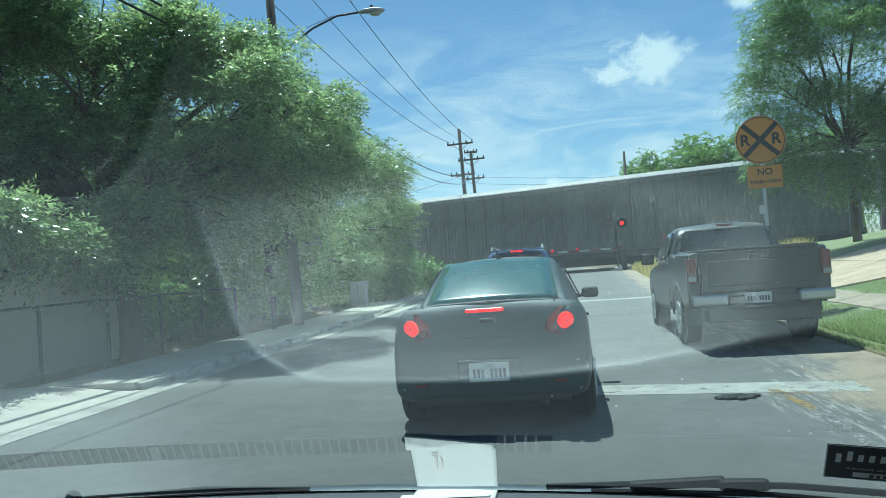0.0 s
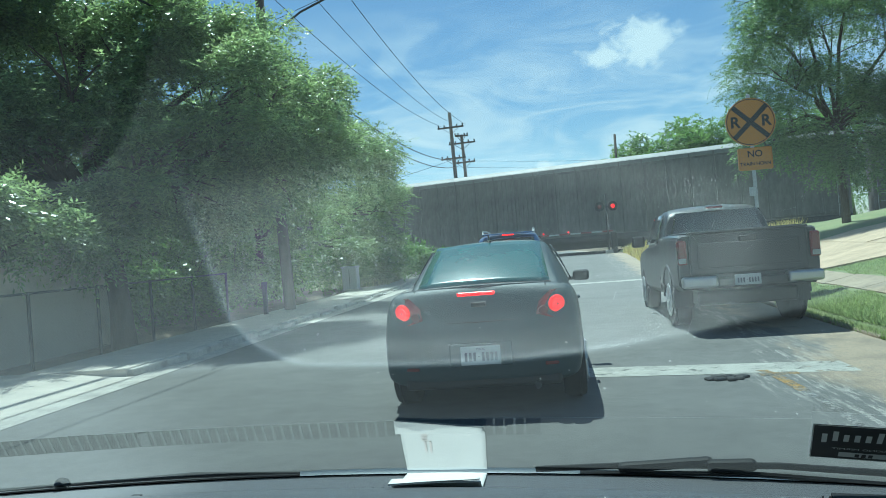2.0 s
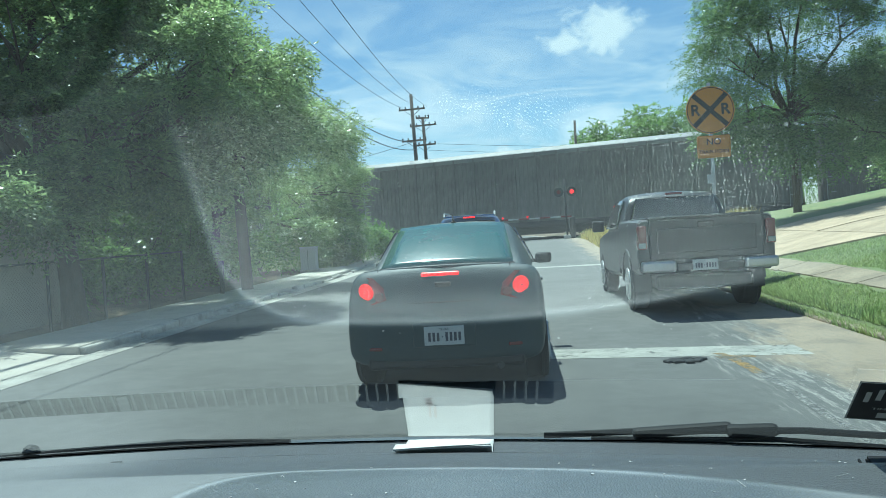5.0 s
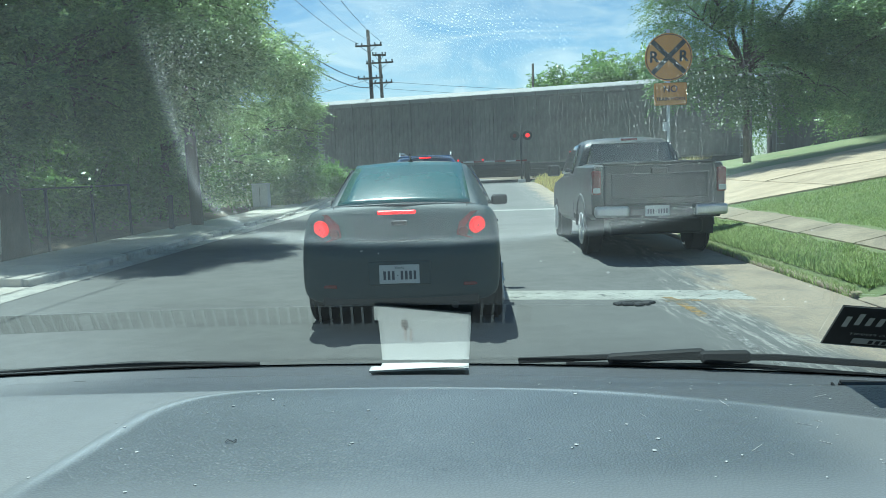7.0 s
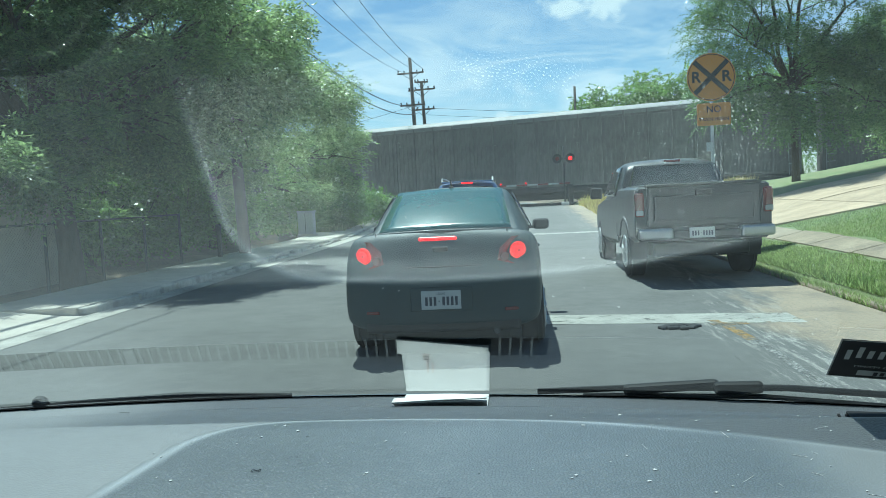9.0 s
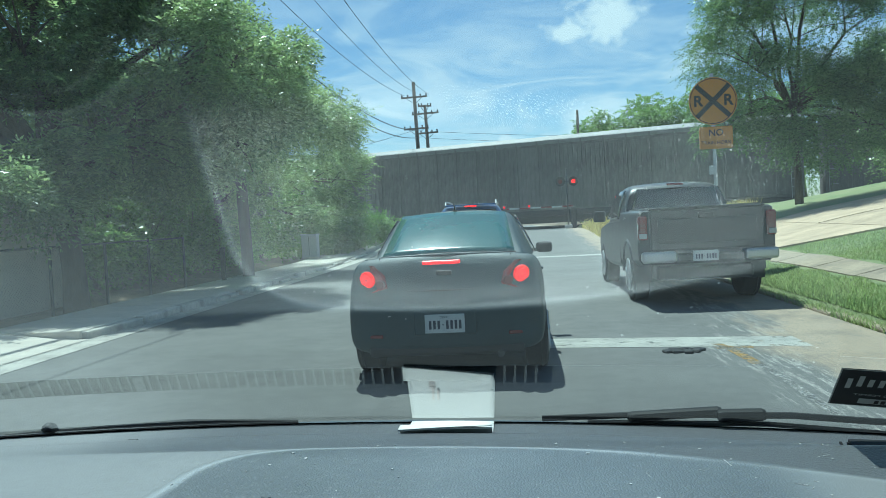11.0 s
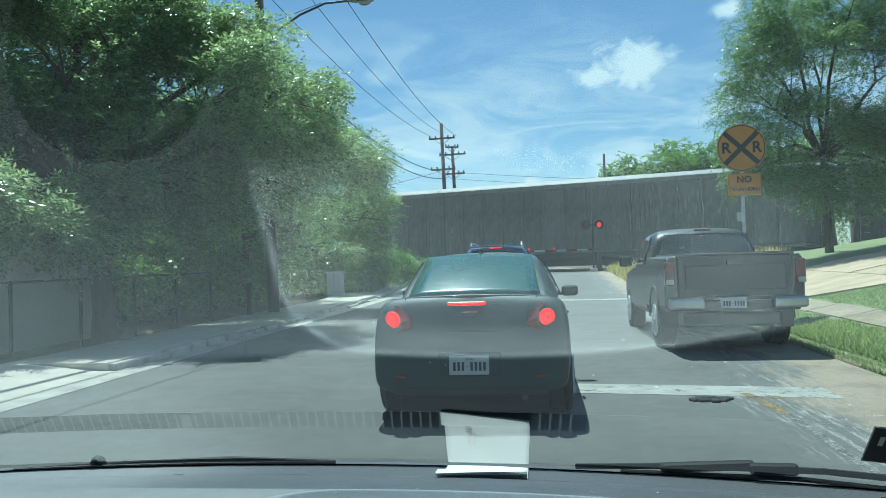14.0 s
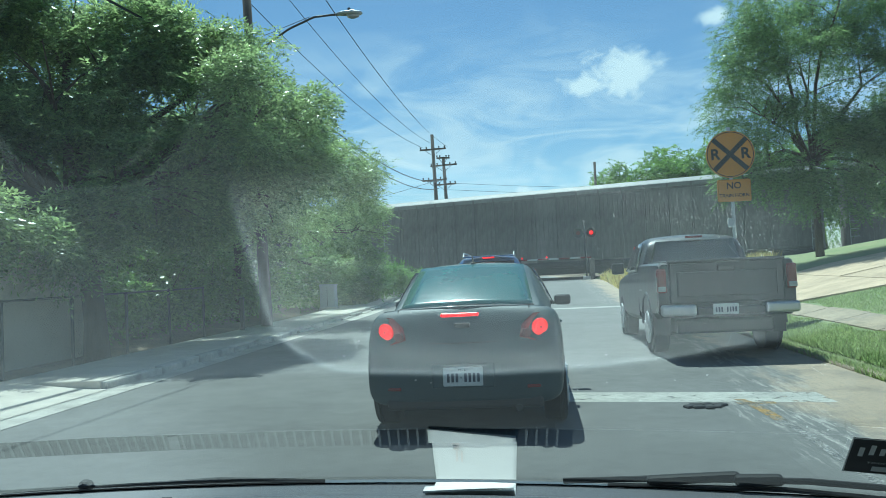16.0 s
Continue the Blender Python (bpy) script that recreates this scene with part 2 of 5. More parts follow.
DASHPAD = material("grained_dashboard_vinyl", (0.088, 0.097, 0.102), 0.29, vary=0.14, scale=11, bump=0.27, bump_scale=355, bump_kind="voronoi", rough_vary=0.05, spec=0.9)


def edge_blend(mat, plain, attr):
    """Fades the grain out to the plain colour where the mesh attribute falls to 0."""
    nt, lk = mat.node_tree.nodes, mat.node_tree.links
    p = nt["Principled BSDF"]
    at, mx = nt.new("ShaderNodeAttribute"), nt.new("ShaderNodeMix")
    at.attribute_name = attr
    mx.data_type = "RGBA"
    mx.inputs["A"].default_value = (*plain, 1)
    lk.new(p.inputs["Base Color"].links[0].from_socket, mx.inputs["B"])
    lk.new(at.outputs["Fac"], mx.inputs["Factor"])
    lk.new(mx.outputs["Result"], p.inputs["Base Color"])
    rim, rx = nt.new("ShaderNodeAttribute"), nt.new("ShaderNodeMix")  # the bright glint along the rim, painted as a paler colour
    rim.attribute_name = "rim"
    rx.data_type = "RGBA"
    rx.inputs["B"].default_value = (0.41, 0.43, 0.44, 1)
    lk.new(mx.outputs["Result"], rx.inputs["A"])
    lk.new(rim.outputs["Fac"], rx.inputs["Factor"])
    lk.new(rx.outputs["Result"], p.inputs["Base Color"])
    bp, sc, sp = nt["Bump"], nt.new("ShaderNodeMath"), nt.new("ShaderNodeMath")
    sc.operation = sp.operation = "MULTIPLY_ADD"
    k = bp.inputs["Strength"].default_value
    sc.inputs[1].default_value, sc.inputs[2].default_value = 0.75 * k, 0.25 * k
    lk.new(at.outputs["Fac"], sc.inputs[0])
    lk.new(sc.outputs[0], bp.inputs["Strength"])
    sp.inputs[1].default_value, sp.inputs[2].default_value = 0.75, 0.25
    lk.new(at.outputs["Fac"], sp.inputs[0])
    gl = nt.new("ShaderNodeMath")
    gl.operation = "MULTIPLY"
    lk.new(p.inputs["Specular IOR Level"].links[0].from_socket, gl.inputs[0])
    lk.new(sp.outputs[0], gl.inputs[1])
    lk.new(gl.outputs[0], p.inputs["Specular IOR Level"])


edge_blend(DASHPAD, (0.190, 0.197, 0.198), "pad")


def strip_blend(mat, dark):
    """Puts the dim reflection of the strip before the glass into a darker colour; sheen rises there."""
    nt, lk = mat.node_tree.nodes, mat.node_tree.links
    p = nt["Principled BSDF"]
    at, mx, mr = nt.new("ShaderNodeAttribute"), nt.new("ShaderNodeMix"), nt.new("ShaderNodeMapRange")
    at.attribute_name = "strip"
    mx.data_type = "RGBA"
    mx.inputs["B"].default_value = (*dark, 1)
    lk.new(p.inputs["Base Color"].links[0].from_socket, mx.inputs["A"])
    lk.new(at.outputs["Fac"], mx.inputs["Factor"])
    lk.new(mx.outputs["Result"], p.inputs["Base Color"])
    mr.inputs["To Min"].default_value, mr.inputs["To Max"].default_value = 0.5, 1.0
    lk.new(at.outputs["Fac"], mr.inputs["Value"])
    lk.new(mr.outputs[0], p.inputs["Sheen Weight"])


for m in (DASH, DASHPAD):  # sheen brightens the vinyl at grazing angles; the strip's darkening is painted
    strip_blend(m, (0.024, 0.026, 0.027))
    m.node_tree.nodes["Principled BSDF"].inputs["Sheen Roughness"].default_value = 0.4
BINNACLE = material("dark_instrument_hood", (0.085, 0.09, 0.094), 0.55, vary=0.15, scale=20)
RIB = material("grey_vent_rib", (0.040, 0.044, 0.046), 0.7, vary=0.1, scale=20)
VENT = material("dark_vent_plastic", (0.010, 0.010, 0.011), 0.8, vary=0.15, scale=20, spec=0.15)
TRIM = material("black_trim", (0.007, 0.007, 0.008), 0.6, vary=0.15, scale=20, spec=0.2)
LINER = material("dark_cabin_lining", (0.055, 0.055, 0.058), 0.9, vary=0.12, scale=10)
HOOD = material("silver_hood_paint", (0.24, 0.27, 0.28), 0.3, 0.5, vary=0.05, scale=5, coat=0.8)
WINDSHIELD = glass_pane("windshield_glass", (0.95, 0.98, 0.965), 2.2)


def leafmat(name, base, second):
    m = material(name, base, 0.27, vary=0.3, scale=1.3, second=second, island=0.45, spec=0.75)
    nt, lk = m.node_tree.nodes, m.node_tree.links
    p, out = nt["Principled BSDF"], nt["Material Output"]
    tl, mx, hv = nt.new("ShaderNodeBsdfTranslucent"), nt.new("ShaderNodeMixShader"), nt.new("ShaderNodeHueSaturation")
    hv.inputs["Hue"].default_value, hv.inputs["Value"].default_value = 0.485, 2.2  # light that passes a leaf comes out yellower
    mx.inputs[0].default_value = 0.55
    lk.new(p.inputs["Base Color"].links[0].from_socket, hv.inputs["Color"])
    lk.new(hv.outputs[0], tl.inputs["Color"])
    lk.new(p.outputs[0], mx.inputs[1])
    lk.new(tl.outputs[0], mx.inputs[2])
    lk.new(mx.outputs[0], out.inputs["Surface"])
    return m


def scuffed(mat, scale, lo, hi):
    """Lets a coat of paint wear away in ragged patches."""
    nt, lk = mat.node_tree.nodes, mat.node_tree.links
    tc, n, mr, tr, mx = (nt.new("ShaderNode" + k) for k in ("TexCoord", "TexNoise", "MapRange", "BsdfTransparent", "MixShader"))
    n.inputs["Scale"].default_value, n.inputs["Detail"].default_value, n.inputs["Roughness"].default_value = scale, 9, 0.7
    mr.inputs["From Min"].default_value, mr.inputs["From Max"].default_value = lo, hi
    lk.new(tc.outputs["Object"], n.inputs["Vector"])
    lk.new(n.outputs["Fac"], mr.inputs["Value"])
    lk.new(mr.outputs[0], mx.inputs[0])
    lk.new(tr.outputs[0], mx.inputs[1])
    lk.new(nt["Principled BSDF"].outputs[0], mx.inputs[2])
    lk.new(mx.outputs[0], nt["Material Output"].inputs["Surface"])



def verge_surface():
    """Asphalt that breaks up into streaked, sandy concrete towards the kerb (plan x and y in metres)."""
    m = material("worn_street_edge", (0.182, 0.180, 0.170), 0.85, vary=0.20, scale=0.7, bump=0.4, bump_scale=70)
    nt, lk = m.node_tree.nodes, m.node_tree.links
    p = nt["Principled BSDF"]
    tc, sep = nt.new("ShaderNodeTexCoord"), nt.new("ShaderNodeSeparateXYZ")
    lk.new(tc.outputs["Object"], sep.inputs[0])

    def field(stretch, scale, rough=0.65):
        mp, n = nt.new("ShaderNodeMapping"), nt.new("ShaderNodeTexNoise")
        mp.inputs["Scale"].default_value = stretch
        n.inputs["Scale"].default_value, n.inputs["Detail"].default_value, n.inputs["Roughness"].default_value = scale, 9, rough
        lk.new(tc.outputs["Object"], mp.inputs["Vector"])
        lk.new(mp.outputs[0], n.inputs["Vector"])
        return n.outputs["Fac"]

    def calc(op, a, b):
        n = nt.new("ShaderNodeMath")
        n.operation = op
        for k, v in enumerate((a, b)):
            if isinstance(v, (int, float)):
                n.inputs[k].default_value = v
            else:
                lk.new(v, n.inputs[k])
        return n.outputs[0]

    def ease(v, lo, hi):
        n = nt.new("ShaderNodeMapRange")
        n.interpolation_type = "SMOOTHSTEP"
        n.inputs["From Min"].default_value, n.inputs["From Max"].default_value = lo, hi
        lk.new(v, n.inputs["Value"])
        return n.outputs[0]

    def over(base, col, fac):
        n = nt.new("ShaderNodeMix")
        n.data_type = "RGBA"
        lk.new(base, n.inputs["A"])
        if isinstance(col, tuple):
            n.inputs["B"].default_value = (*col, 1)
        else:
            lk.new(col, n.inputs["B"])
        lk.new(fac, n.inputs["Factor"])
        return n.outputs["Result"]

    x, y = sep.outputs["X"], sep.outputs["Y"]
    beyond = ease(y, 7.6, 9.2)
    edge = calc("SUBTRACT", calc("ADD", x, calc("MULTIPLY", calc("SUBTRACT", field((1.0, 0.35, 1), 2.2), 0.5), 1.5)), calc("MULTIPLY", beyond, 0.38))
    streak = calc("MULTIPLY", ease(field((7.0, 0.8, 1), 1.9, 0.72), 0.49, 0.58), calc("MULTIPLY", ease(edge, 1.75, 2.05), calc("SUBTRACT", 1.0, calc("MULTIPLY", beyond, 0.55))))
    grains = ease(field((1, 1, 1), 38, 0.6), 0.36, 0.60)
    col = over(p.inputs["Base Color"].links[0].from_socket, (0.50, 0.48, 0.43), calc("MULTIPLY", streak, calc("ADD", calc("MULTIPLY", grains, 0.7), 0.25)))
    tone = nt.new("ShaderNodeMix")
    tone.data_type = "RGBA"
    tone.inputs["A"].default_value, tone.inputs["B"].default_value = (0.46, 0.37, 0.265, 1), (0.30, 0.25, 0.19, 1)
    lk.new(ease(field((1, 1, 1), 1.6), 0.45, 0.72), tone.inputs["Factor"])
    col = over(col, tone.outputs["Result"], calc("MULTIPLY", ease(edge, 2.25, 2.75), calc("ADD", 0.65, calc("MULTIPLY", grains, 0.35))))
    lk.new(col, p.inputs["Base Color"])
    return m


VERGE = verge_surface()
scuffed(ROADPAINT, 7, 0.36, 0.44)
scuffed(SCUFFEDPAINT, 45, 0.36, 0.60)
scuffed(YELLOWPAINT, 40, 0.32, 0.55)

BLADE = leafmat("grass_blade", (0.17, 0.235, 0.095), (0.26, 0.31, 0.14))
DRY_BLADE = leafmat("dry_grass_blade", (0.26, 0.27, 0.08), (0.34, 0.28, 0.12))
LEAF = leafmat("dark_green_leaf", (0.066, 0.120, 0.050), (0.27, 0.35, 0.145))
LEAF_FINE = leafmat("grey_green_leaf", (0.072, 0.130, 0.055), (0.16, 0.235, 0.09))
LEAF_FAR = leafmat("far_green_leaf", (0.07, 0.145, 0.04), (0.14, 0.22, 0.06))


# ---- builders ----
def mesh(name, verts, faces, mat, parent=None, smooth=False, label="", mats=None):
    me = bpy.data.meshes.new(name)
    me.from_pydata([tuple(v) for v in verts], [], faces)
    me.materials.append(mat)
    me.update()
    ob = new(name, me)
    if smooth:
        me.polygons.foreach_set("use_smooth", [True] * len(me.polygons))
    if parent is not None:
        ob.parent = parent
    if label:
        ob["label"] = label
    return ob


def part(name, bm, mat, parent=None, label="", smooth=False):
    me = bpy.data.meshes.new(name)
    bm.to_mesh(me)
    bm.free()
    me.materials.append(mat)
    if smooth:
        me.polygons.foreach_set("use_smooth", [True] * len(me.polygons))
    ob = new(name, me)
    if parent is not None:
        ob.parent = parent
    if label:
        ob["label"] = label
    return ob


def thing(name, label, category, at=(0, 0, 0), group="", kind=""):
    ob = new(name)
    ob.location = at
    ob.empty_display_size = 0.2
    return tagged(ob, label, category, group, kind)


def box(sx, sy, sz, at=(0, 0, 0), bevel=0.0, turn=(0, 0, 0), seg=2, bm=None):
    own = bm if bm is not None else bmesh.new()
    r = bmesh.ops.create_cube(own, size=1.0, matrix=pose(*at, *turn) @ Matrix.Diagonal((sx, sy, sz, 1)))
    if bevel:
        edges = list({e for v in r["verts"] for e in v.link_edges})
        bmesh.ops.bevel(own, geom=edges, offset=bevel, segments=seg, affect="EDGES", profile=0.5)
    return own


def cyl(r, h, at=(0, 0, 0), turn=(0, 0, 0), n=20, r2=None, bevel=0.0, bm=None):
    own = bm if bm is not None else bmesh.new()
    res = bmesh.ops.create_cone(own, cap_ends=True, segments=n, radius1=r, radius2=r if r2 is None else r2, depth=h, matrix=pose(*at, *turn))
    if bevel:
        vs = set(res["verts"])
        edges = [e for e in own.edges if e.verts[0] in vs and e.verts[1] in vs and any(len(f.verts) > 4 for f in e.link_faces)]
        bmesh.ops.bevel(own, geom=edges, offset=bevel, segments=2, affect="EDGES", profile=0.5)
    return own


def tube(points, radius, n=8, bm=None, radii=None):
    """A round bar along a polyline."""
    own = bm if bm is not None else bmesh.new()
    pts = [Vector(p) for p in points]
    rings = []
    up = Vector((0.13, 0.21, 0.97))
    for i, p in enumerate(pts):
        d = (pts[min(i + 1, len(pts) - 1)] - pts[max(i - 1, 0)]).normalized()
        a = d.cross(up)
        if a.length < 0.1:
            a = d.cross(Vector((1, 0, 0)))
        a.normalize()
        b = d.cross(a)
        r = radii[i] if radii else radius
        rings.append([own.verts.new(p + r * (math.cos(k * math.tau / n) * a + math.sin(k * math.tau / n) * b)) for k in range(n)])
    for q, s in zip(rings, rings[1:]):
        for k in range(n):
            own.faces.new((q[k], q[(k + 1) % n], s[(k + 1) % n], s[k]))
    own.faces.new(rings[0][::-1])
    own.faces.new(rings[-1])
    return own


def loft(sections, close=True):
    """Joins rings of equally many points, with caps."""
    bm = bmesh.new()
    rings = [[bm.verts.new(p) for p in s] for s in sections]
    n = len(rings[0])
    for q, s in zip(rings, rings[1:]):
        for k in range(n if close else n - 1):
            bm.faces.new((q[k], q[(k + 1) % n], s[(k + 1) % n], s[k]))
    if close:
        bm.faces.new(rings[0][::-1])
        bm.faces.new(rings[-1])
    bmesh.ops.recalc_face_normals(bm, faces=bm.faces[:])
    return bm


def soften(ob, levels=2):
    m = ob.modifiers.new("round", "SUBSURF")
    m.levels = m.render_levels = levels
    return ob


def sheet(name, xs, ys, height, mat, parent=None, smooth=True):
    """A grid over the plan, z = height(x, y)."""
    v = [(x, y, height(x, y)) for y in ys for x in xs]
    w = len(xs)
    f = [(j * w + i, j * w + i + 1, (j + 1) * w + i + 1, (j + 1) * w + i) for j in range(len(ys) - 1) for i in range(w - 1)]
    return mesh(name, v, f, mat, parent, smooth)


def words(text, size, mat, m, parent, name="lettering", depth=0.002, bold=0.0):
    cu = bpy.data.curves.new(name, "FONT")
    cu.body, cu.size, cu.extrude, cu.offset = text, size, depth, bold
    cu.align_x, cu.align_y = "CENTER", "CENTER"
    tmp = bpy.data.objects.new(name, cu)
    me = bpy.data.meshes.new_from_object(tmp)
    bpy.data.objects.remove(tmp)
    me.transform(m)
    me.materials.clear()
    me.materials.append(mat)
    ob = new(name, me)
    ob.parent = parent
    return ob


def smooth01(t):
    t = min(1, max(0, t))
    return t * t * (3 - 2 * t)


# ---- ground ----
def road_z(y):
    z = 0.013 * max(0.0, y - 4.0)
    return min(z, 0.26) + 0.66 * smooth01((y - 23.0) / 18.0)


def land_z(x, y):
    z = road_z(y)
    if x > 3.75:
        d = x - 3.75
        near, far = smooth01((y - 6.7) / 0.7), 1 - 0.6 * smooth01((y - 27) / 8)
        z += 0.02 + 0.08 * near + (0.22 * min(d, 4.0) + 0.15 * min(max(d - 4.0, 0.0), 9.0)) * (0.3 + 0.7 * near) * far
    elif x < -5.85:
        z += 0.10
    return z


def frange(a, b, n):
    return [a + (b - a) * i / (n - 1) for i in range(n)]


KERB_R, KERB_L = 3.6, -5.7


def ground_z(x, y):
    """The one sheet under everything: a little under road, gutter and paving."""
    base = land_z(x, y)
    if KERB_L - 2.4 < x < KERB_R + 0.2:
        return road_z(y) - 0.06
    return base - 0.03


gx = [-900, -300, -120, -60, -35, -22, -16, -12] + frange(-10, 18, 57) + [20, 24, 30, 45, 80, 200, 900]
gy = [-900, -300, -100, -40, -20, -10] + frange(-5, 60, 66) + [70, 90, 130, 250, 900, 2500]
ground = tagged(sheet("ground", gx, gy, ground_z, SOIL), "bare dry soil and leaf litter under the trees", "ground", kind="structure")
road = tagged(sheet("road", frange(KERB_L, 1.8, 9), [-60, -30, -10] + frange(-5, 46, 60) + [52, 60, 80, 140], lambda x, y: road_z(y), ASPHALT), "smooth dark grey asphalt street", "road", kind="structure")
# the verge beside the asphalt: worn streaked asphalt that turns into sandy concrete at the kerb
apron = tagged(sheet("worn_edge", frange(1.7, KERB_R, 12), [-60, -30, -10] + frange(-5, 46, 90) + [52, 60, 80, 140], lambda x, y: road_z(y) + 0.0015, VERGE), "cracked asphalt edge streaked with white, sandy along the kerb", "asphalt", kind="structure")
side = tagged(sheet("side_entrance", frange(KERB_R, 12, 16), frange(-8, 7.1, 20), lambda x, y: land_z(x, y) + 0.01, GUTTER), "dusty pale concrete entrance beside the street", "paving", kind="structure")


def kerb_run(name, x, side, y0, y1, n, label, drop=0.0, jitter=0.012, mat=KERB):
    """A run of kerb stones with a rounded nose, each stone its own piece."""
    run = thing(name, label, "kerb", (0, 0, 0), kind="structure")
    step = (y1 - y0) / n
    shared = None
    for i in range(n):
        y = y0 + (i + 0.5) * step
        if shared is None:
            bm = box(0.17, step - 0.012, 0.30, (0, 0, -0.02), 0.025)
            ob = part("kerb_stone", bm, mat, run)
            shared = ob.data
        else:
            ob = new("kerb_stone", shared)
            ob.parent = run
        ob.location = (x + 0.085 * side + random.uniform(-jitter, jitter), y, road_z(y) - drop + random.uniform(-0.7, 0.7) * jitter)
        ob.rotation_euler = (math.atan((road_z(y + 0.5) - road_z(y - 0.5))), random.uniform(-2, 2) * jitter, random.uniform(-1.2, 1.2) * jitter)
    return run


kerb_run("kerb_right", KERB_R, 1, 7.2, 40.2, 18, "low worn concrete kerb beside the lawn", 0.085, 0.02, GUTTER)
kerb_run("kerb_left", KERB_L, -1, 9.5, 40.0, 22, "broken pale concrete kerb along the shaded pavement", 0.04, 0.065)
# paving behind the far kerb
gutter_left = tagged(sheet("gutter_left", frange(KERB_L, KERB_L + 0.40, 4), frange(-8, 40, 50), lambda x, y: road_z(y) + 0.006, KERB), "pale concrete gutter strip along the kerb", "gutter", kind="structure")
pavement = thing("pavement", "pale concrete pavement slabs, sunlit patches under the trees", "pavement", kind="structure")
slab = None
for i in range(20):
    y = 10.22 + 1.54 * i
    if slab is None:
        slab = part("slab", box(1.58, 1.525, 0.12, (0.03, 0, -0.06), 0.01, seg=1), PAVE, pavement)
        ob = slab
    else:
        ob = new("slab", slab.data)
        ob.parent = pavement
    ob.location = (KERB_L - 0.93, y, road_z(y) + 0.125 + random.uniform(-0.006, 0.006))
    ob.rotation_euler = (math.atan(road_z(y + 0.5) - road_z(y - 0.5)), 0, 0)

crossover = tagged(sheet("sloped_crossover", frange(KERB_L - 2.45, KERB_L + 0.02, 12), frange(-8, 9.44, 20), lambda x, y: road_z(y) + 0.012 + 0.115 * smooth01((KERB_L - x) / 1.5), PAVE), "sunlit white concrete crossover sloping down to the street", "paving", kind="structure")

# lawn and driveway
lawn = tagged(sheet("lawn", frange(KERB_R + 0.06, 15, 80), frange(7.0, 45, 66), lambda x, y: land_z(x, y) + 0.012, LAWN), "green lawn sloping up from the kerb", "lawn", kind="structure")
verge = tagged(sheet("verge", frange(-16, -6.7, 12), frange(28.5, 45, 20), lambda x, y: land_z(x, y) + 0.012, LAWN), "weedy green verge beside the crossing", "verge", kind="structure")
drive = thing("driveway", "sunlit pale concrete driveway in jointed slabs", "driveway", kind="structure")


def quad_slab(corners, mat, parent, name="slab", lift=0.05, n=6):
    """A paving slab that follows the slope between four plan corners."""
    a, b, c, d = [Vector((*p, 0)) for p in corners]
    v, f = [], []
    for j in range(n + 1):
        for i in range(n + 1):
            p = (a.lerp(b, i / n)).lerp(d.lerp(c, i / n), j / n)
            v.append((p.x, p.y, land_z(p.x, p.y) + lift))
    w = n + 1
    f = [(j * w + i, j * w + i + 1, (j + 1) * w + i + 1, (j + 1) * w + i) for j in range(n) for i in range(n)]
    rim = [i for i in range(w)] + [j * w + n for j in range(1, w)] + [n * w + i for i in range(n - 1, -1, -1)] + [j * w for j in range(n - 1, 0, -1)]
    base = len(v)
    v += [(v[k][0], v[k][1], v[k][2] - 0.12) for k in rim]
    m = len(rim)
    f += [(rim[k], base + k, base + (k + 1) % m, rim[(k + 1) % m]) for k in range(m)]
    return mesh(name, v, f, mat, parent)


LOWER = [(3.8, 16.1), (6.76, 14.2), (10.4, 11.9), (15.0, 9.6)]
UPPER = [(3.8, 20.0), (6.76, 20.9), (10.4, 21.7), (15.0, 23.2)]
for k in range(3):
    for a, c in (((0, 1),) if k == 0 else ((0, 0.495), (0.505, 1))):
        ends = [Vector(LOWER[q]).lerp(Vector(UPPER[q]), f) for q, f in ((k, a), (k + 1, a), (k + 1, c), (k, c))]
        mid = (ends[0] + ends[1] + ends[2] + ends[3]) / 4
        quad_slab([p + (mid - p) * 0.009 for p in ends], CONCRETE, drive, n=10)
walkway = thing("footpath", "narrow worn concrete footpath through the lawn", "path", kind="structure")
for k in range(5):
    y0, y1 = 7.6 + 1.5 * k, 7.6 + 1.5 * k + 1.47
    quad_slab([(4.55 + 0.03 * math.sin(3 * k), y0), (5.06 + 0.05 * math.cos(2 * k), y0), (5.08, y1), (4.56, y1)], GUTTER, walkway, lift=0.03)

# road paint
def strip(name, x0, x1, y0, y1, mat, label, skew=0.0):
    n = 14
    xs = frange(x0, x1, n)
    v, f = [], []
    for i, x in enumerate(xs):
        s = skew * (x - x0)
        for y in (y0 + s, (y0 + y1) / 2 + s, y1 + s):
            v.append((x, y, road_z(y) + 0.0035))
    f = [(i * 3 + j, (i + 1) * 3 + j, (i + 1) * 3 + j + 1, i * 3 + j + 1) for i in range(n - 1) for j in range(2)]
    return tagged(mesh(name, v, f, mat), label, "road marking", kind="structure")


strip("road_marking", -1.25, 2.74, 7.86, 8.42, ROADPAINT, "worn white bar painted across the lane", -0.155)
strip("road_marking", -2.0, 3.0, 23.2, 23.8, ROADPAINT, "second white bar painted across the lane", -0.03)

def worn_line(name, pts, w, mat, label):
    v, f = [], []
    for k, (x, y) in enumerate(pts):
        v += [(x - w / 2, y, road_z(y) + 0.0045), (x + w / 2, y, road_z(y) + 0.0045)]
        if k:
            f.append((2 * k - 2, 2 * k - 1, 2 * k + 1, 2 * k))
    return tagged(mesh(name, v, f, mat), label, "road marking", kind="structure")


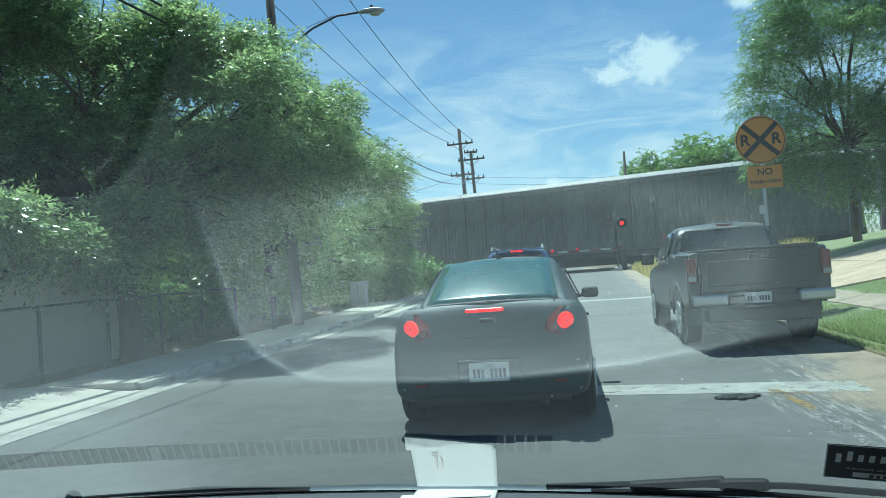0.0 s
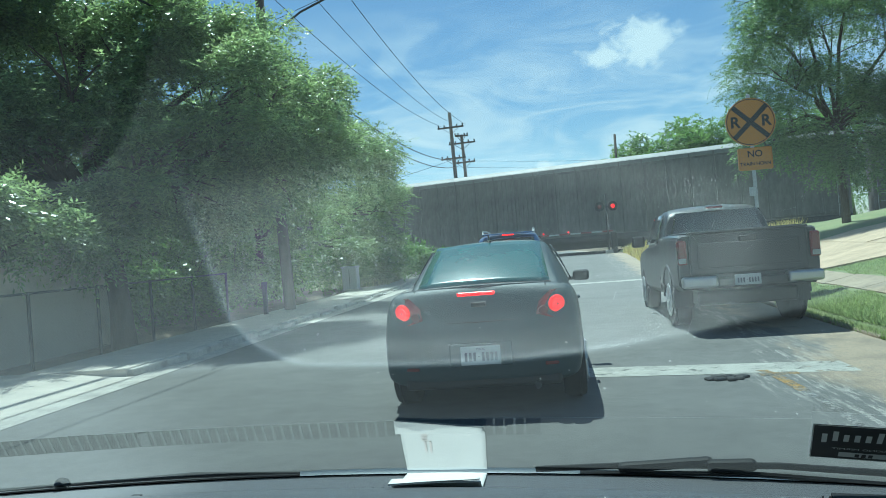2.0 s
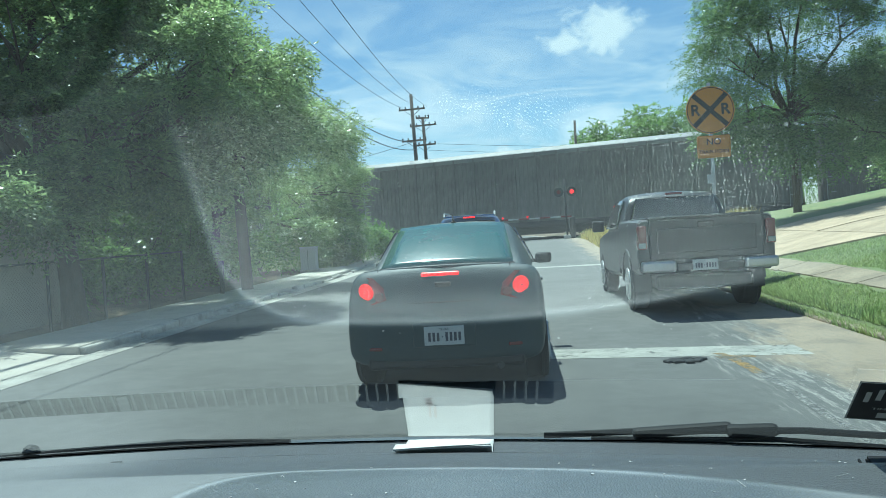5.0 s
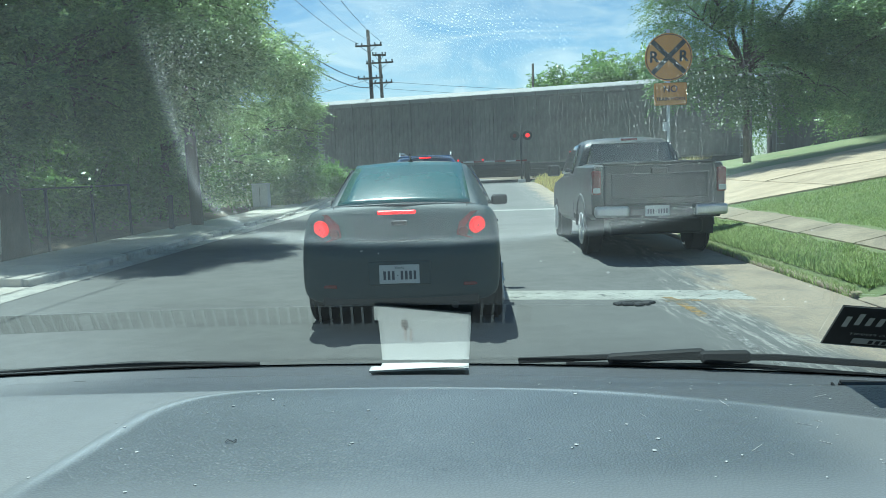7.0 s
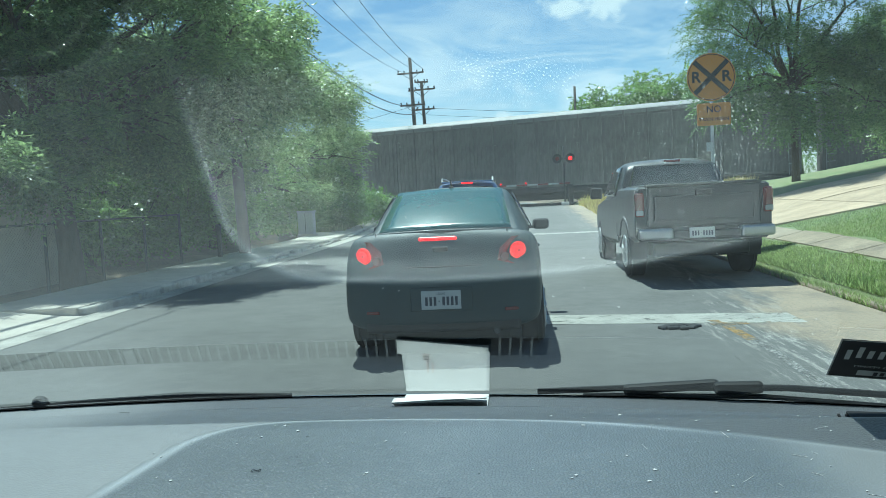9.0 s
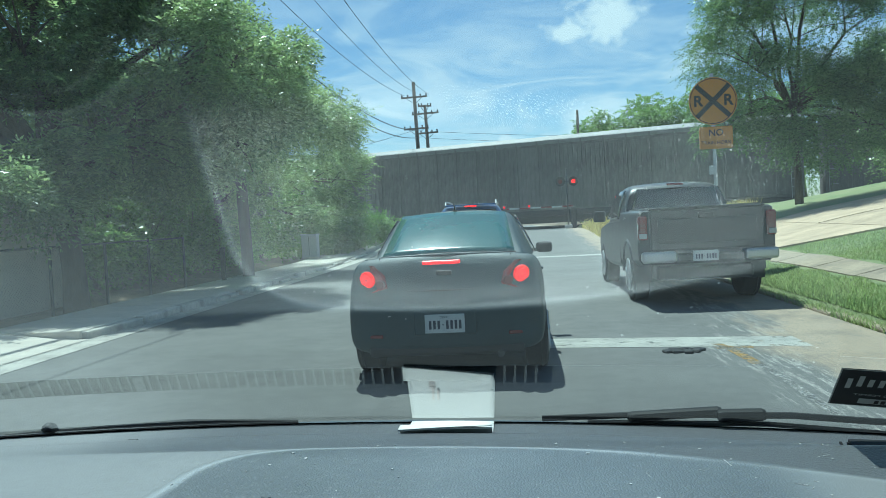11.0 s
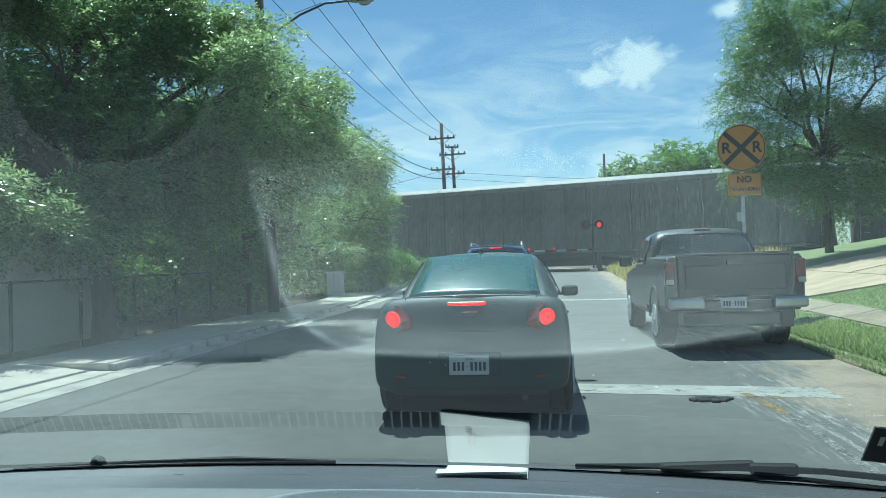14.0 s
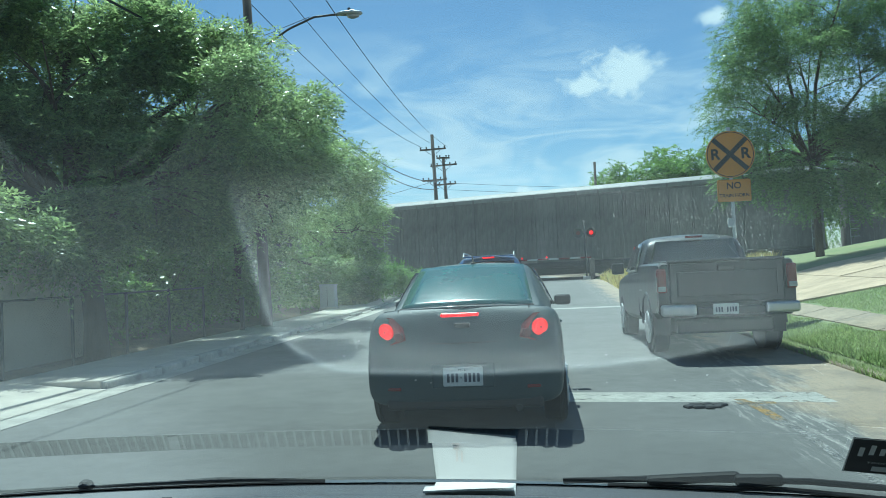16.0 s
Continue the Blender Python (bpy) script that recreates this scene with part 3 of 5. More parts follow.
worn_line("edge_paint", [(1.93, 7.52), (1.98, 7.3), (2.0, 6.95), (2.015, 6.5)], 0.10, YELLOWPAINT, "worn yellow paint along the gutter edge")
worn_line("edge_paint", [(2.04, 7.24), (2.04, 7.36)], 0.34, YELLOWPAINT, "short worn yellow paint mark across the gutter edge")
worn_line("edge_line", [(2.015, 6.5), (2.03, 5.9), (2.0, 5.2), (2.01, 4.0), (2.0, 2.0)], 0.075, SCUFFEDPAINT, "worn white line along the gutter edge")
lump = bmesh.new()
for k in range(9):
    a = k * 0.7
    box(random.uniform(0.08, 0.16), random.uniform(0.05, 0.1), 0.03, (1.55 + 0.14 * math.cos(a), 7.2 + 0.06 * math.sin(a), road_z(7.2) + 0.008), 0.01, (random.uniform(-6, 6), random.uniform(-6, 6), random.uniform(0, 90)), 1, bm=lump)
tagged(part("asphalt_clump", lump, SIGNBLACK), "broken dark clump of asphalt on the road", "debris")

# ---- railway ----
TR_ANG = math.atan2(-0.29, 1.0)


def on_track(s, off=0.0, z=0.0):
    """A place s along the track from the road's middle, off metres beyond it."""
    c, sn = math.cos(TR_ANG), math.sin(TR_ANG)
    return (s * c - off * sn, 47.8 + s * sn + off * c, z)


RAIL_Z = 1.05
bm = bmesh.new()
for a, b in ((-90, -4.5), (4.8, 90)):
    sec = []
    for s in (a, b):
        sec.append([on_track(s, o, z) for o, z in ((-3.4, 0.55), (-2.0, RAIL_Z - 0.12), (2.0, RAIL_Z - 0.12), (3.4, 0.55))])
    r = [[bm.verts.new(p) for p in s] for s in sec]
    for k in range(4):
        bm.faces.new((r[0][k], r[0][(k + 1) % 4], r[1][(k + 1) % 4], r[1][k]))
    bm.faces.new(r[0]), bm.faces.new(r[1])
tagged(part("railway_bed", bm, BALLAST), "grey stone ballast bank under the track", "railway bed", kind="structure")
bm = bmesh.new()
for o in (-0.72, 0.72):
    box(180, 0.07, 0.16, on_track(0, o, RAIL_Z - 0.05), 0, (0, 0, math.degrees(TR_ANG)), bm=bm)
tagged(part("rail_track", bm, DARKSTEEL), "pair of steel rails across the street", "rails", kind="structure")


def rail_car(tone):
    """A tall enclosed freight car: roof cap, ribbed panels, sills, doors and wheel sets."""
    L, H, W = 26.2, 5.05, 3.05
    car = thing("freight_car", "tall enclosed grey freight car with ribbed panels on the track", "freight car", group="train")
    part("body", box(L, W - 0.06, H - 0.75, (0, 0, 0.9 + (H - 0.75) / 2), 0.02), TRAINSIDE, car)
    panel = None
    n = 20
    for i in range(n):
        x = -L / 2 + (i + 0.5) * L / n
        if panel is None:
            b = box(L / n - 0.10, 0.05, H - 1.35, (0, 0, 0), 0.012, seg=1)
            for k in range(4):
                box(0.05, 0.05, H - 1.5, (-0.42 + 0.28 * k, -0.035, 0), 0, bm=b)
            panel = part("panel", b, TRAINSIDE, car)
            ob = panel
        else:
            ob = new("panel", panel.data)
            ob.parent = car
        ob.location = (x, -W / 2, 0.9 + (H - 0.75) / 2 - 0.1)
    post = None
    for i in range(n + 1):
        x = -L / 2 + i * L / n
        if post is None:
            post = part("post", box(0.09, 0.10, H - 0.9, (0, 0, 0), 0.01, seg=1), TRAINSIDE, car)
            ob = post
        else:
            ob = new("post", post.data)
            ob.parent = car
        ob.location = (min(max(x, -L / 2 + 0.05), L / 2 - 0.05), -W / 2 - 0.03, 0.9 + (H - 0.75) / 2)
    roof = loft([[(x, -W / 2 - 0.06, H - 0.12), (x, -W / 2 - 0.06, H + 0.10), (x, -W / 4, H + 0.42), (x, 0, H + 0.5), (x, W / 4, H + 0.42), (x, W / 2 + 0.06, H + 0.10), (x, W / 2 + 0.06, H - 0.12)] for x in (-L / 2, L / 2)])
    part("roof", roof, TRAINROOF, car, "pale grey metal roof")
    part("sill", box(L, W + 0.04, 0.34, (0, 0, 0.82), 0.02), DARKSTEEL, car)
    # dark box added to block the bright ground seen under the car
    part("underframe", box(L - 1.0, 1.9, 0.5, (0, 0, 0.46), 0.04), DARKSTEEL, car)
    for sx in (-L / 2 + 0.4, L / 2 - 0.4):
        lad = part("ladder_rail", box(0.03, 0.03, 3.6, (sx - 0.21, -W / 2 - 0.09, 2.7)), STEEL, car)
        for k in range(9):
            part("rung", box(0.42, 0.03, 0.03, (sx, -W / 2 - 0.09, 1.1 + 0.4 * k)), STEEL, lad)
    for sx in (-9.4, 9.4):
        tr = part("truck_frame", box(2.6, 2.3, 0.32, (sx, 0, 0.52), 0.05), DARKSTEEL, car)
        for dx in (-0.88, 0.88):
            part("wheel_set", cyl(0.44, 1.6, (sx + dx, 0, 0.44), (90, 0, 0), 20), DARKSTEEL, tr)
    return car


car0 = rail_car(0)
for k, s in enumerate((3.4, -23.8, 30.6, -51.0, 57.8)):
    m = pose(*on_track(s, 0, RAIL_Z), 0, 0, math.degrees(TR_ANG))
    if k == 0:
        car0.matrix_basis = m
    else:
        copy_thing(car0, m)

# crossing signals
def crossing_signal(x, y, turn, label):
    s = thing("crossing_signal", label, "crossing signal", (x, y, road_z(y)))
    s.rotation_euler = (0, 0, radians(turn))
    part("mast", cyl(0.05, 3.3, (0, 0, 1.65), n=12), DARKSTEEL, s, smooth=True)
    part("base", box(0.4, 0.4, 0.2, (0, 0, 0.1), 0.03), STEEL, s)
    part("crossarm", cyl(0.03, 0.9, (0, -0.08, 2.6), (0, 90, 0), 10), DARKSTEEL, s)
    for dx in (-0.36, 0.36):
        head = part("lamp_hood", cyl(0.26, 0.05, (dx, -0.12, 2.6), (90, 0, 0), 24), SIGNBLACK, s)
        part("lamp", cyl(0.11, 0.04, (dx, -0.17, 2.6), (90, 0, 0), 20), BRAKE_ON if dx > 0 else LAMPRED, head, "lit red lamp" if dx > 0 else "unlit red lamp")
    return s


def crossing_gate(x, y, length):
    """The lowered gate arm across the lane, with red lamps on top."""
    g = thing("crossing_gate", "lowered striped crossing gate arm with small red lamps", "crossing gate", (x, y, road_z(y)))
    part("stand", box(0.32, 0.36, 1.2, (0, 0, 0.6), 0.04), DARKSTEEL, g)
    n = 9
    for k in range(n):
        part("arm_band", box(length / n - 0.004, 0.025, 0.08, (-(k + 0.5) * length / n, 0, 1.25), 0.004, seg=1), PLATEWHITE if k % 2 else LAMPRED, g)
    for f in (0.46, 0.72, 0.98):
        part("arm_lamp", cyl(0.055, 0.07, (-f * length, -0.02, 1.36), (90, 0, 0), 14), BRAKE_ON, g, "small lit red lamp")


crossing_gate(3.35, 43.2, 5.4)
crossing_signal(3.0, 42.5, 0, "railway crossing signal with two round red lamps, one lit")

# ---- vehicles ----
def ring(y, w, zb, zt, crown=0.03, belly=0.0):
    half = [(0, zb), (0.78 * w, zb), (0.95 * w, zb + 0.05), (1.0 * w, zb + 0.2 * (zt - zb)), (1.0 * w, zb + 0.55 * (zt - zb)), (0.985 * w, zb + 0.82 * (zt - zb)), (0.93 * w, zt - 0.02), (0.78 * w, zt + 0.3 * crown), (0, zt + crown)]
    return [(x, y, z) for x, z in half] + [(-x, y, z) for x, z in half[-2:0:-1]]


def wheel(x, y, r, width, side, parent, rim_mat=ALLOY):
    t = part("wheel", cyl(r, width, (x, y, r), (0, 90, 0), 32, bevel=0.025), RUBBER, parent, "black rubber tyre", True)
    t_r = part("rim", cyl(r * 0.64, 0.03, (x + side * width / 2, y, r), (0, 90, 0), 28, bevel=0.008), rim_mat, t)
    b = bmesh.new()
    for k in range(5):
        a = k * math.tau / 5
        box(0.02, r * 0.16, r * 0.5, (x + side * (width / 2 + 0.018), y + math.sin(a) * r * 0.33, r + math.cos(a) * r * 0.33), 0.006, (-math.degrees(a), 0, 0), seg=1, bm=b)
    part("spokes", b, rim_mat, t)
    part("arch", cyl(r * 1.13, 0.02, (x + side * (width / 2 - 0.05), y, r + 0.02), (0, 90, 0), 32), BLACKPLASTIC, parent)


def patch(corners, mat, parent, name, n=8, bulge=0.0, label=""):
    """A curved pane between four corners, bulged along its normal, with a thin edge."""
    a, b, c, d = [Vector(p) for p in corners]
    nrm = (b - a).cross(d - a).normalized()
    v = []
    for j in range(n + 1):
        for i in range(n + 1):
            u, w = i / n, j / n
            p = a.lerp(b, u).lerp(d.lerp(c, u), w) + nrm * bulge * (4 * u * (1 - u) * 0.6 + 4 * w * (1 - w) * 0.4)
            v.append(p)
    k = n + 1
    f = [(j * k + i, j * k + i + 1, (j + 1) * k + i + 1, (j + 1) * k + i) for j in range(n) for i in range(n)]
    ob = mesh(name, v, f, mat, parent, True, label)
    so = ob.modifiers.new("thick", "SOLIDIFY")
    so.thickness, so.offset = 0.006, 0
    return ob


def plate(at, w, h, parent, chars=True, turn=0):
    p = part("number_plate", box(w, 0.008, h, at, 0.003, seg=1), PLATEWHITE, parent, "white plate with dark characters")
    b = bmesh.new()
    x0 = at[0] - w * 0.42
    for k in range(8):
        if k == 3:
            box(w * 0.035, 0.003, h * 0.06, (x0 + w * 0.86 * (k + 0.5) / 8, at[1] - 0.005, at[2] - h * 0.06), bm=b)
            continue
        box(w * 0.062, 0.003, h * 0.46, (x0 + w * 0.86 * (k + 0.5) / 8, at[1] - 0.005, at[2] - h * 0.06), bm=b)
    part("plate_bars", b, PLATEINK, p)
    if chars:
        words("TEXAS", h * 0.17, PLATEINK, pose(at[0], at[1] - 0.005, at[2] + h * 0.33, 90, 0, 0), p, "plate_word", 0.001)
    return p


# the saloon ahead: rear bumper at local y = 0, facing +y
sedan = thing("saloon_car", "dark teal saloon car waiting in the lane, lit brake lamps", "car", (-0.585, 6.03, road_z(6.9)))
sedan.rotation_euler = (0.0, 0, radians(0.0))
secs = [ring(0.10, 0.50, 0.34, 0.62, 0.0), ring(0.115, 0.66, 0.29, 0.69, 0.0), ring(0.15, 0.775, 0.25, 0.74, 0.005), ring(0.19, 0.815, 0.235, 0.80, 0.01), ring(0.235, 0.825, 0.23, 0.90, 0.02), ring(0.29, 0.83, 0.23, 0.985, 0.03), ring(0.355, 0.835, 0.23, 1.03, 0.045), ring(0.42, 0.84, 0.23, 1.035, 0.04),
        ring(0.8, 0.857, 0.22, 1.02, 0.04), ring(1.3, 0.866, 0.2, 0.99, 0.03), ring(2.0, 0.868, 0.19, 0.965, 0.02), ring(3.0, 0.866, 0.19, 0.955, 0.02), ring(3.5, 0.86, 0.2, 0.945, 0.04), ring(4.1, 0.84, 0.21, 0.85, 0.05), ring(4.4, 0.78, 0.22, 0.74, 0.04), ring(4.54, 0.68, 0.26, 0.62, 0.02), ring(4.58, 0.5, 0.32, 0.54, 0.0)]
soften(part("body", loft(secs), TEALPAINT, sedan, smooth=True))


def cabin(secs, mat, parent):
    rings = []
    for y, wb, zb, wt, zt in secs:
        half = [(0, zb), (wb, zb), (wb * 0.985 + wt * 0.015, zb + 0.1 * (zt - zb)), (wb * 0.35 + wt * 0.65, zb + 0.7 * (zt - zb)), (wt * 1.02, zt - 0.10 * (zt - zb)), (wt * 0.93, zt - 0.005), (wt * 0.5, zt + 0.022), (0, zt + 0.03)]
        rings.append([(x, y, z) for x, z in half] + [(-x, y, z) for x, z in half[-2:0:-1]])
    return soften(part("cabin_shell", loft(rings), mat, parent, smooth=True))


cabin([(0.66, 0.70, 0.95, 0.66, 0.98), (0.74, 0.735, 0.94, 0.655, 1.015), (1.1, 0.77, 0.94, 0.62, 1.195), (1.52, 0.79, 0.94, 0.58, 1.385), (1.72, 0.80, 0.94, 0.575, 1.415), (2.2, 0.80, 0.93, 0.58, 1.44), (2.8, 0.80, 0.93, 0.57, 1.405), (3.4, 0.79, 0.92, 0.6, 1.11), (3.7, 0.78, 0.9, 0.62, 0.96)], TEALPAINT, sedan)
patch([(-0.60, 0.71, 1.04), (0.60, 0.71, 1.04), (0.52, 1.56, 1.412), (-0.52, 1.56, 1.412)], REARGLASS, sedan, "rear_window", 10, 0.035, "greenish tinted rear window")
b = tube([(-0.61, 0.70, 1.035), (0, 0.675, 1.052), (0.61, 0.70, 1.035)], 0.010)
part("window_seal", b, RUBBER, sedan)
for s in (-1, 1):
    patch([(s * 0.805, 1.5, 1.0), (s * 0.805, 3.1, 0.985), (s * 0.615, 2.75, 1.375), (s * 0.615, 1.75, 1.375)], CARGLASS, sedan, "side_window", 6, 0.02 * s)
# boot lid: lip, seams, badge, third lamp
part("boot_lip", tube([(-0.70, 0.43, 1.020), (-0.45, 0.375, 1.042), (0, 0.345, 1.052), (0.45, 0.375, 1.042), (0.70, 0.43, 1.020)], 0.016, 10), TEALPAINT, sedan, smooth=True)
part("third_brake_lamp", box(0.325, 0.05, 0.036, (-0.025, 0.295, 0.99), 0.012, (4, 0, 0)), BRAKE_ON, sedan, "lit red high brake lamp")
b = bmesh.new()
for s in (-1, 1):
    tube([(s * 0.565, 0.36, 1.05), (s * 0.56, 0.262, 0.93), (s * 0.53, 0.20, 0.80), (s * 0.46, 0.172, 0.765)], 0.005, 6, b)
tube([(-0.46, 0.172, 0.765), (0, 0.160, 0.762), (0.46, 0.172, 0.765)], 0.005, 6, b)
part("boot_seam", b, BLACKPLASTIC, sedan)
part("badge", box(0.13, 0.02, 0.045, (0.0, 0.222, 0.905), 0.008, (28, 0, 0)), DARKSTEEL, sedan, "small dull metal badge")
part("number_plate_recess", box(0.52, 0.03, 0.2, (0.0, 0.105, 0.50), 0.012), TEALPAINT, sedan)
plate((0.0, 0.078, 0.495), 0.33, 0.155, sedan)
b = bmesh.new()
box(1.30, 0.05, 0.10, (0, 0.145, 0.27), 0.03, bm=b)
part("bumper_valance", b, BLACKPLASTIC, sedan)
for s in (-1, 1):
    housing = [[(s * (0.0 + x), y, z) for x, y, z in r] for r in
               ([(0.475, 0.232, 0.80), (0.50, 0.268, 0.90), (0.60, 0.335, 0.985), (0.70, 0.40, 0.99), (0.79, 0.46, 0.94), (0.80, 0.42, 0.84), (0.74, 0.30, 0.775), (0.60, 0.235, 0.765)],
                [(0.475, 0.33, 0.80), (0.50, 0.36, 0.90), (0.60, 0.43, 0.985), (0.70, 0.48, 0.99), (0.79, 0.52, 0.94), (0.80, 0.50, 0.84), (0.74, 0.40, 0.775), (0.60, 0.33, 0.765)])]
    hs = part("tail_lamp", loft(housing), LAMPRED, sedan, "red tail lamp lens")
    hs.location = (0, -0.072, 0)
    lit = part("lit_lamp", cyl(0.072, 0.03, (s * 0.647, 0.262, 0.875), (104, 0, s * 28), 24, bevel=0.008), BRAKE_GLOW, hs, "round lit brake lamp")
    seat = pose(s * 0.647, 0.262, 0.875, 104, 0, s * 28)
    for nm, r, h, dz, mt in (("lamp_core", 0.046, 0.008, 0.016, BRAKE_ON), ("lamp_pin", 0.011, 0.010, 0.018, LAMPRED)):
        cb = bmesh.new()
        bmesh.ops.create_cone(cb, cap_ends=True, segments=20, radius1=r, radius2=r * 0.9, depth=h, matrix=seat @ pose(0, 0, dz))
        part(nm, cb, mt, hs)
    part("reverse_lamp", cyl(0.04, 0.03, (s * 0.535, 0.232, 0.83), (100, 0, s * 14), 18, bevel=0.006), LAMPRED, hs)
    m = part("door_mirror", box(0.19, 0.10, 0.125, (s * 0.94, 2.82, 1.0), 0.04, seg=3), BLACKPLASTIC, sedan)
    part("mirror_arm", box(0.10, 0.05, 0.04, (s * 0.84, 2.84, 0.97), 0.012), BLACKPLASTIC, m)
    part("rear_reflector", box(0.16, 0.02, 0.03, (s * 0.60, 0.118, 0.40), 0.006, (0, 0, s * 14)), LAMPRED, sedan)
    part("rocker_trim", box(0.03, 2.0, 0.06, (s * 0.862, 2.1, 0.26), 0.01), BLACKPLASTIC, sedan)
    part("door_handle", box(0.03, 0.17, 0.03, (s * 0.865, 1.75, 0.82), 0.01), TEALPAINT, sedan)
    for y in (0.82, 3.5):
        wheel(s * 0.755, y, 0.305, 0.2, s, sedan)
part("aerial", tube([(0.0, 1.78, 1.44), (0.0, 1.74, 1.475), (0.0, 1.64, 1.515)], 0.008, 8), BLACKPLASTIC, sedan)
part("aerial_foot", box(0.05, 0.09, 0.025, (0.0, 1.78, 1.448), 0.01), BLACKPLASTIC, sedan)
part("exhaust_pipe", cyl(0.028, 0.2, (0.45, 0.19, 0.225), (90, 0, 0), 16), DARKSTEEL, sedan)

# the pickup parked by the kerb
pickup = thing("pickup_truck", "dark charcoal pickup truck parked beside the kerb", "pickup truck", (2.60, 10.3, road_z(11.5) + 0.012))
W2 = 0.905


def bed_ring(y, w, zb, zt):
    half = [(0, zb), (w * 0.93, zb), (w, zb + 0.08), (w * 1.005, zb + 0.3), (w * 0.99, zt - 0.12), (w * 0.975, zt - 0.03), (w * 0.93, zt), (0, zt)]
    return [(x, y, z) for x, z in half] + [(-x, y, z) for x, z in half[-2:0:-1]]


part("bed", loft([bed_ring(0.16, W2 * 0.985, 0.62, 1.28), bed_ring(0.2, W2, 0.55, 1.30), bed_ring(1.0, W2 * 1.005, 0.5, 1.31), bed_ring(1.98, W2, 0.5, 1.31)]), GREYPAINT, pickup, smooth=False)
part("front_body", loft([bed_ring(2.0, W2, 0.42, 1.20), bed_ring(3.6, W2, 0.40, 1.16), bed_ring(4.0, W2, 0.42, 1.14), bed_ring(5.1, W2 * 0.96, 0.45, 1.05), bed_ring(5.35, W2 * 0.85, 0.5, 0.95)]), GREYPAINT, pickup)
part("bed_liner", box(1.5, 1.7, 0.03, (0, 1.1, 1.318), 0.01), BLACKPLASTIC, pickup)
tg = part("tailgate", box(1.50, 0.07, 0.56, (0, 0.15, 1.02), 0.025), GREYPAINT, pickup)
part("tailgate_panel", box(1.30, 0.02, 0.34, (0, 0.112, 1.0), 0.012), GREYPAINT, tg)
part("tailgate_handle", box(0.22, 0.035, 0.08, (0, 0.105, 1.20), 0.012), BLACKPLASTIC, tg)
part("tailgate_top", box(1.52, 0.10, 0.03, (0, 0.15, 1.305), 0.01), BLACKPLASTIC, tg)
cabin([(2.0, 0.86, 1.12, 0.80, 1.16), (2.04, 0.86, 1.12, 0.73, 1.55), (2.14, 0.865, 1.12, 0.70, 1.70), (2.5, 0.87, 1.12, 0.69, 1.755), (3.2, 0.87, 1.12, 0.68, 1.75), (3.7, 0.86, 1.1, 0.70, 1.55), (4.25, 0.85, 1.08, 0.74, 1.15)], GREYPAINT, pickup)
patch([(-0.72, 2.0, 1.24), (0.72, 2.0, 1.24), (0.60, 2.035, 1.66), (-0.60, 2.035, 1.66)], CARGLASS, pickup, "rear_window", 6, 0.01, "dark rear window")
for s in (-1, 1):
    patch([(s * 0.875, 2.25, 1.2), (s * 0.875, 3.75, 1.2), (s * 0.735, 3.35, 1.66), (s * 0.735, 2.3, 1.66)], CARGLASS, pickup, "side_window", 6, 0.02 * s)
    tl = part("tail_lamp", box(0.13, 0.12, 0.34, (s * 0.845, 0.165, 1.06), 0.03), LAMPRED, pickup, "red tail lamp lens")
    part("reverse_lens", box(0.10, 0.03, 0.07, (s * 0.85, 0.10, 0.95), 0.01), LAMPCLEAR, tl)
    bp = part("bumper_end", box(0.46, 0.16, 0.15, (s * 0.66, 0.04, 0.66), 0.04, (0, 0, s * 6), 3), CHROME, pickup, "chrome bumper end")
    part("mirror", box(0.22, 0.09, 0.2, (s * 1.03, 3.65, 1.26), 0.035), BLACKPLASTIC, pickup)
    for y in (1.15, 4.35):
        wheel(s * 0.78, y, 0.375, 0.25, s, pickup)
    part("mud_flap", box(0.24, 0.015, 0.28, (s * 0.78, 0.66, 0.42), 0.004), BLACKPLASTIC, pickup)
    part("wheel_flare", tube([(s * 0.9, 1.15 + 0.47 * math.cos(a), 0.40 + 0.47 * math.sin(a)) for a in [k * math.pi / 10 for k in range(11)]], 0.03, 8), GREYPAINT, pickup)
part("bumper_step", box(0.88, 0.18, 0.11, (0, 0.05, 0.64), 0.025), BLACKPLASTIC, pickup)
plate((-0.07, -0.055, 0.665), 0.33, 0.14, pickup, False)
part("underbody", box(1.3, 4.2, 0.2, (0, 2.4, 0.42), 0.04), BLACKPLASTIC, pickup)
part("high_brake_lamp", box(0.26, 0.03, 0.035, (0.0, 2.03, 1.715), 0.008), LAMPRED, pickup)

# the blue car in front of the saloon
suv = thing("sport_utility_car", "blue sport utility car with roof rails, brake lamp lit", "car", (-0.93, 16.3, road_z(17.5)))
soften(part("body", loft([ring(0.0, 0.6, 0.4, 0.8, 0), ring(0.06, 0.82, 0.32, 0.95, 0.01), ring(0.2, 0.87, 0.28, 1.05, 0.02), ring(1.2, 0.9, 0.25, 1.05, 0.02), ring(3.2, 0.9, 0.25, 1.0, 0.03), ring(4.1, 0.86, 0.28, 0.92, 0.04), ring(4.45, 0.65, 0.35, 0.7, 0.02)]), BLUEPAINT, suv, smooth=True))
cabin([(0.12, 0.80, 1.0, 0.74, 1.04), (0.3, 0.82, 1.0, 0.66, 1.5), (0.45, 0.83, 1.0, 0.63, 1.60), (0.9, 0.84, 1.0, 0.62, 1.63), (2.2, 0.84, 1.0, 0.60, 1.61), (2.8, 0.83, 1.0, 0.62, 1.40), (3.4, 0.82, 0.98, 0.66, 1.02)], BLUEPAINT, suv)
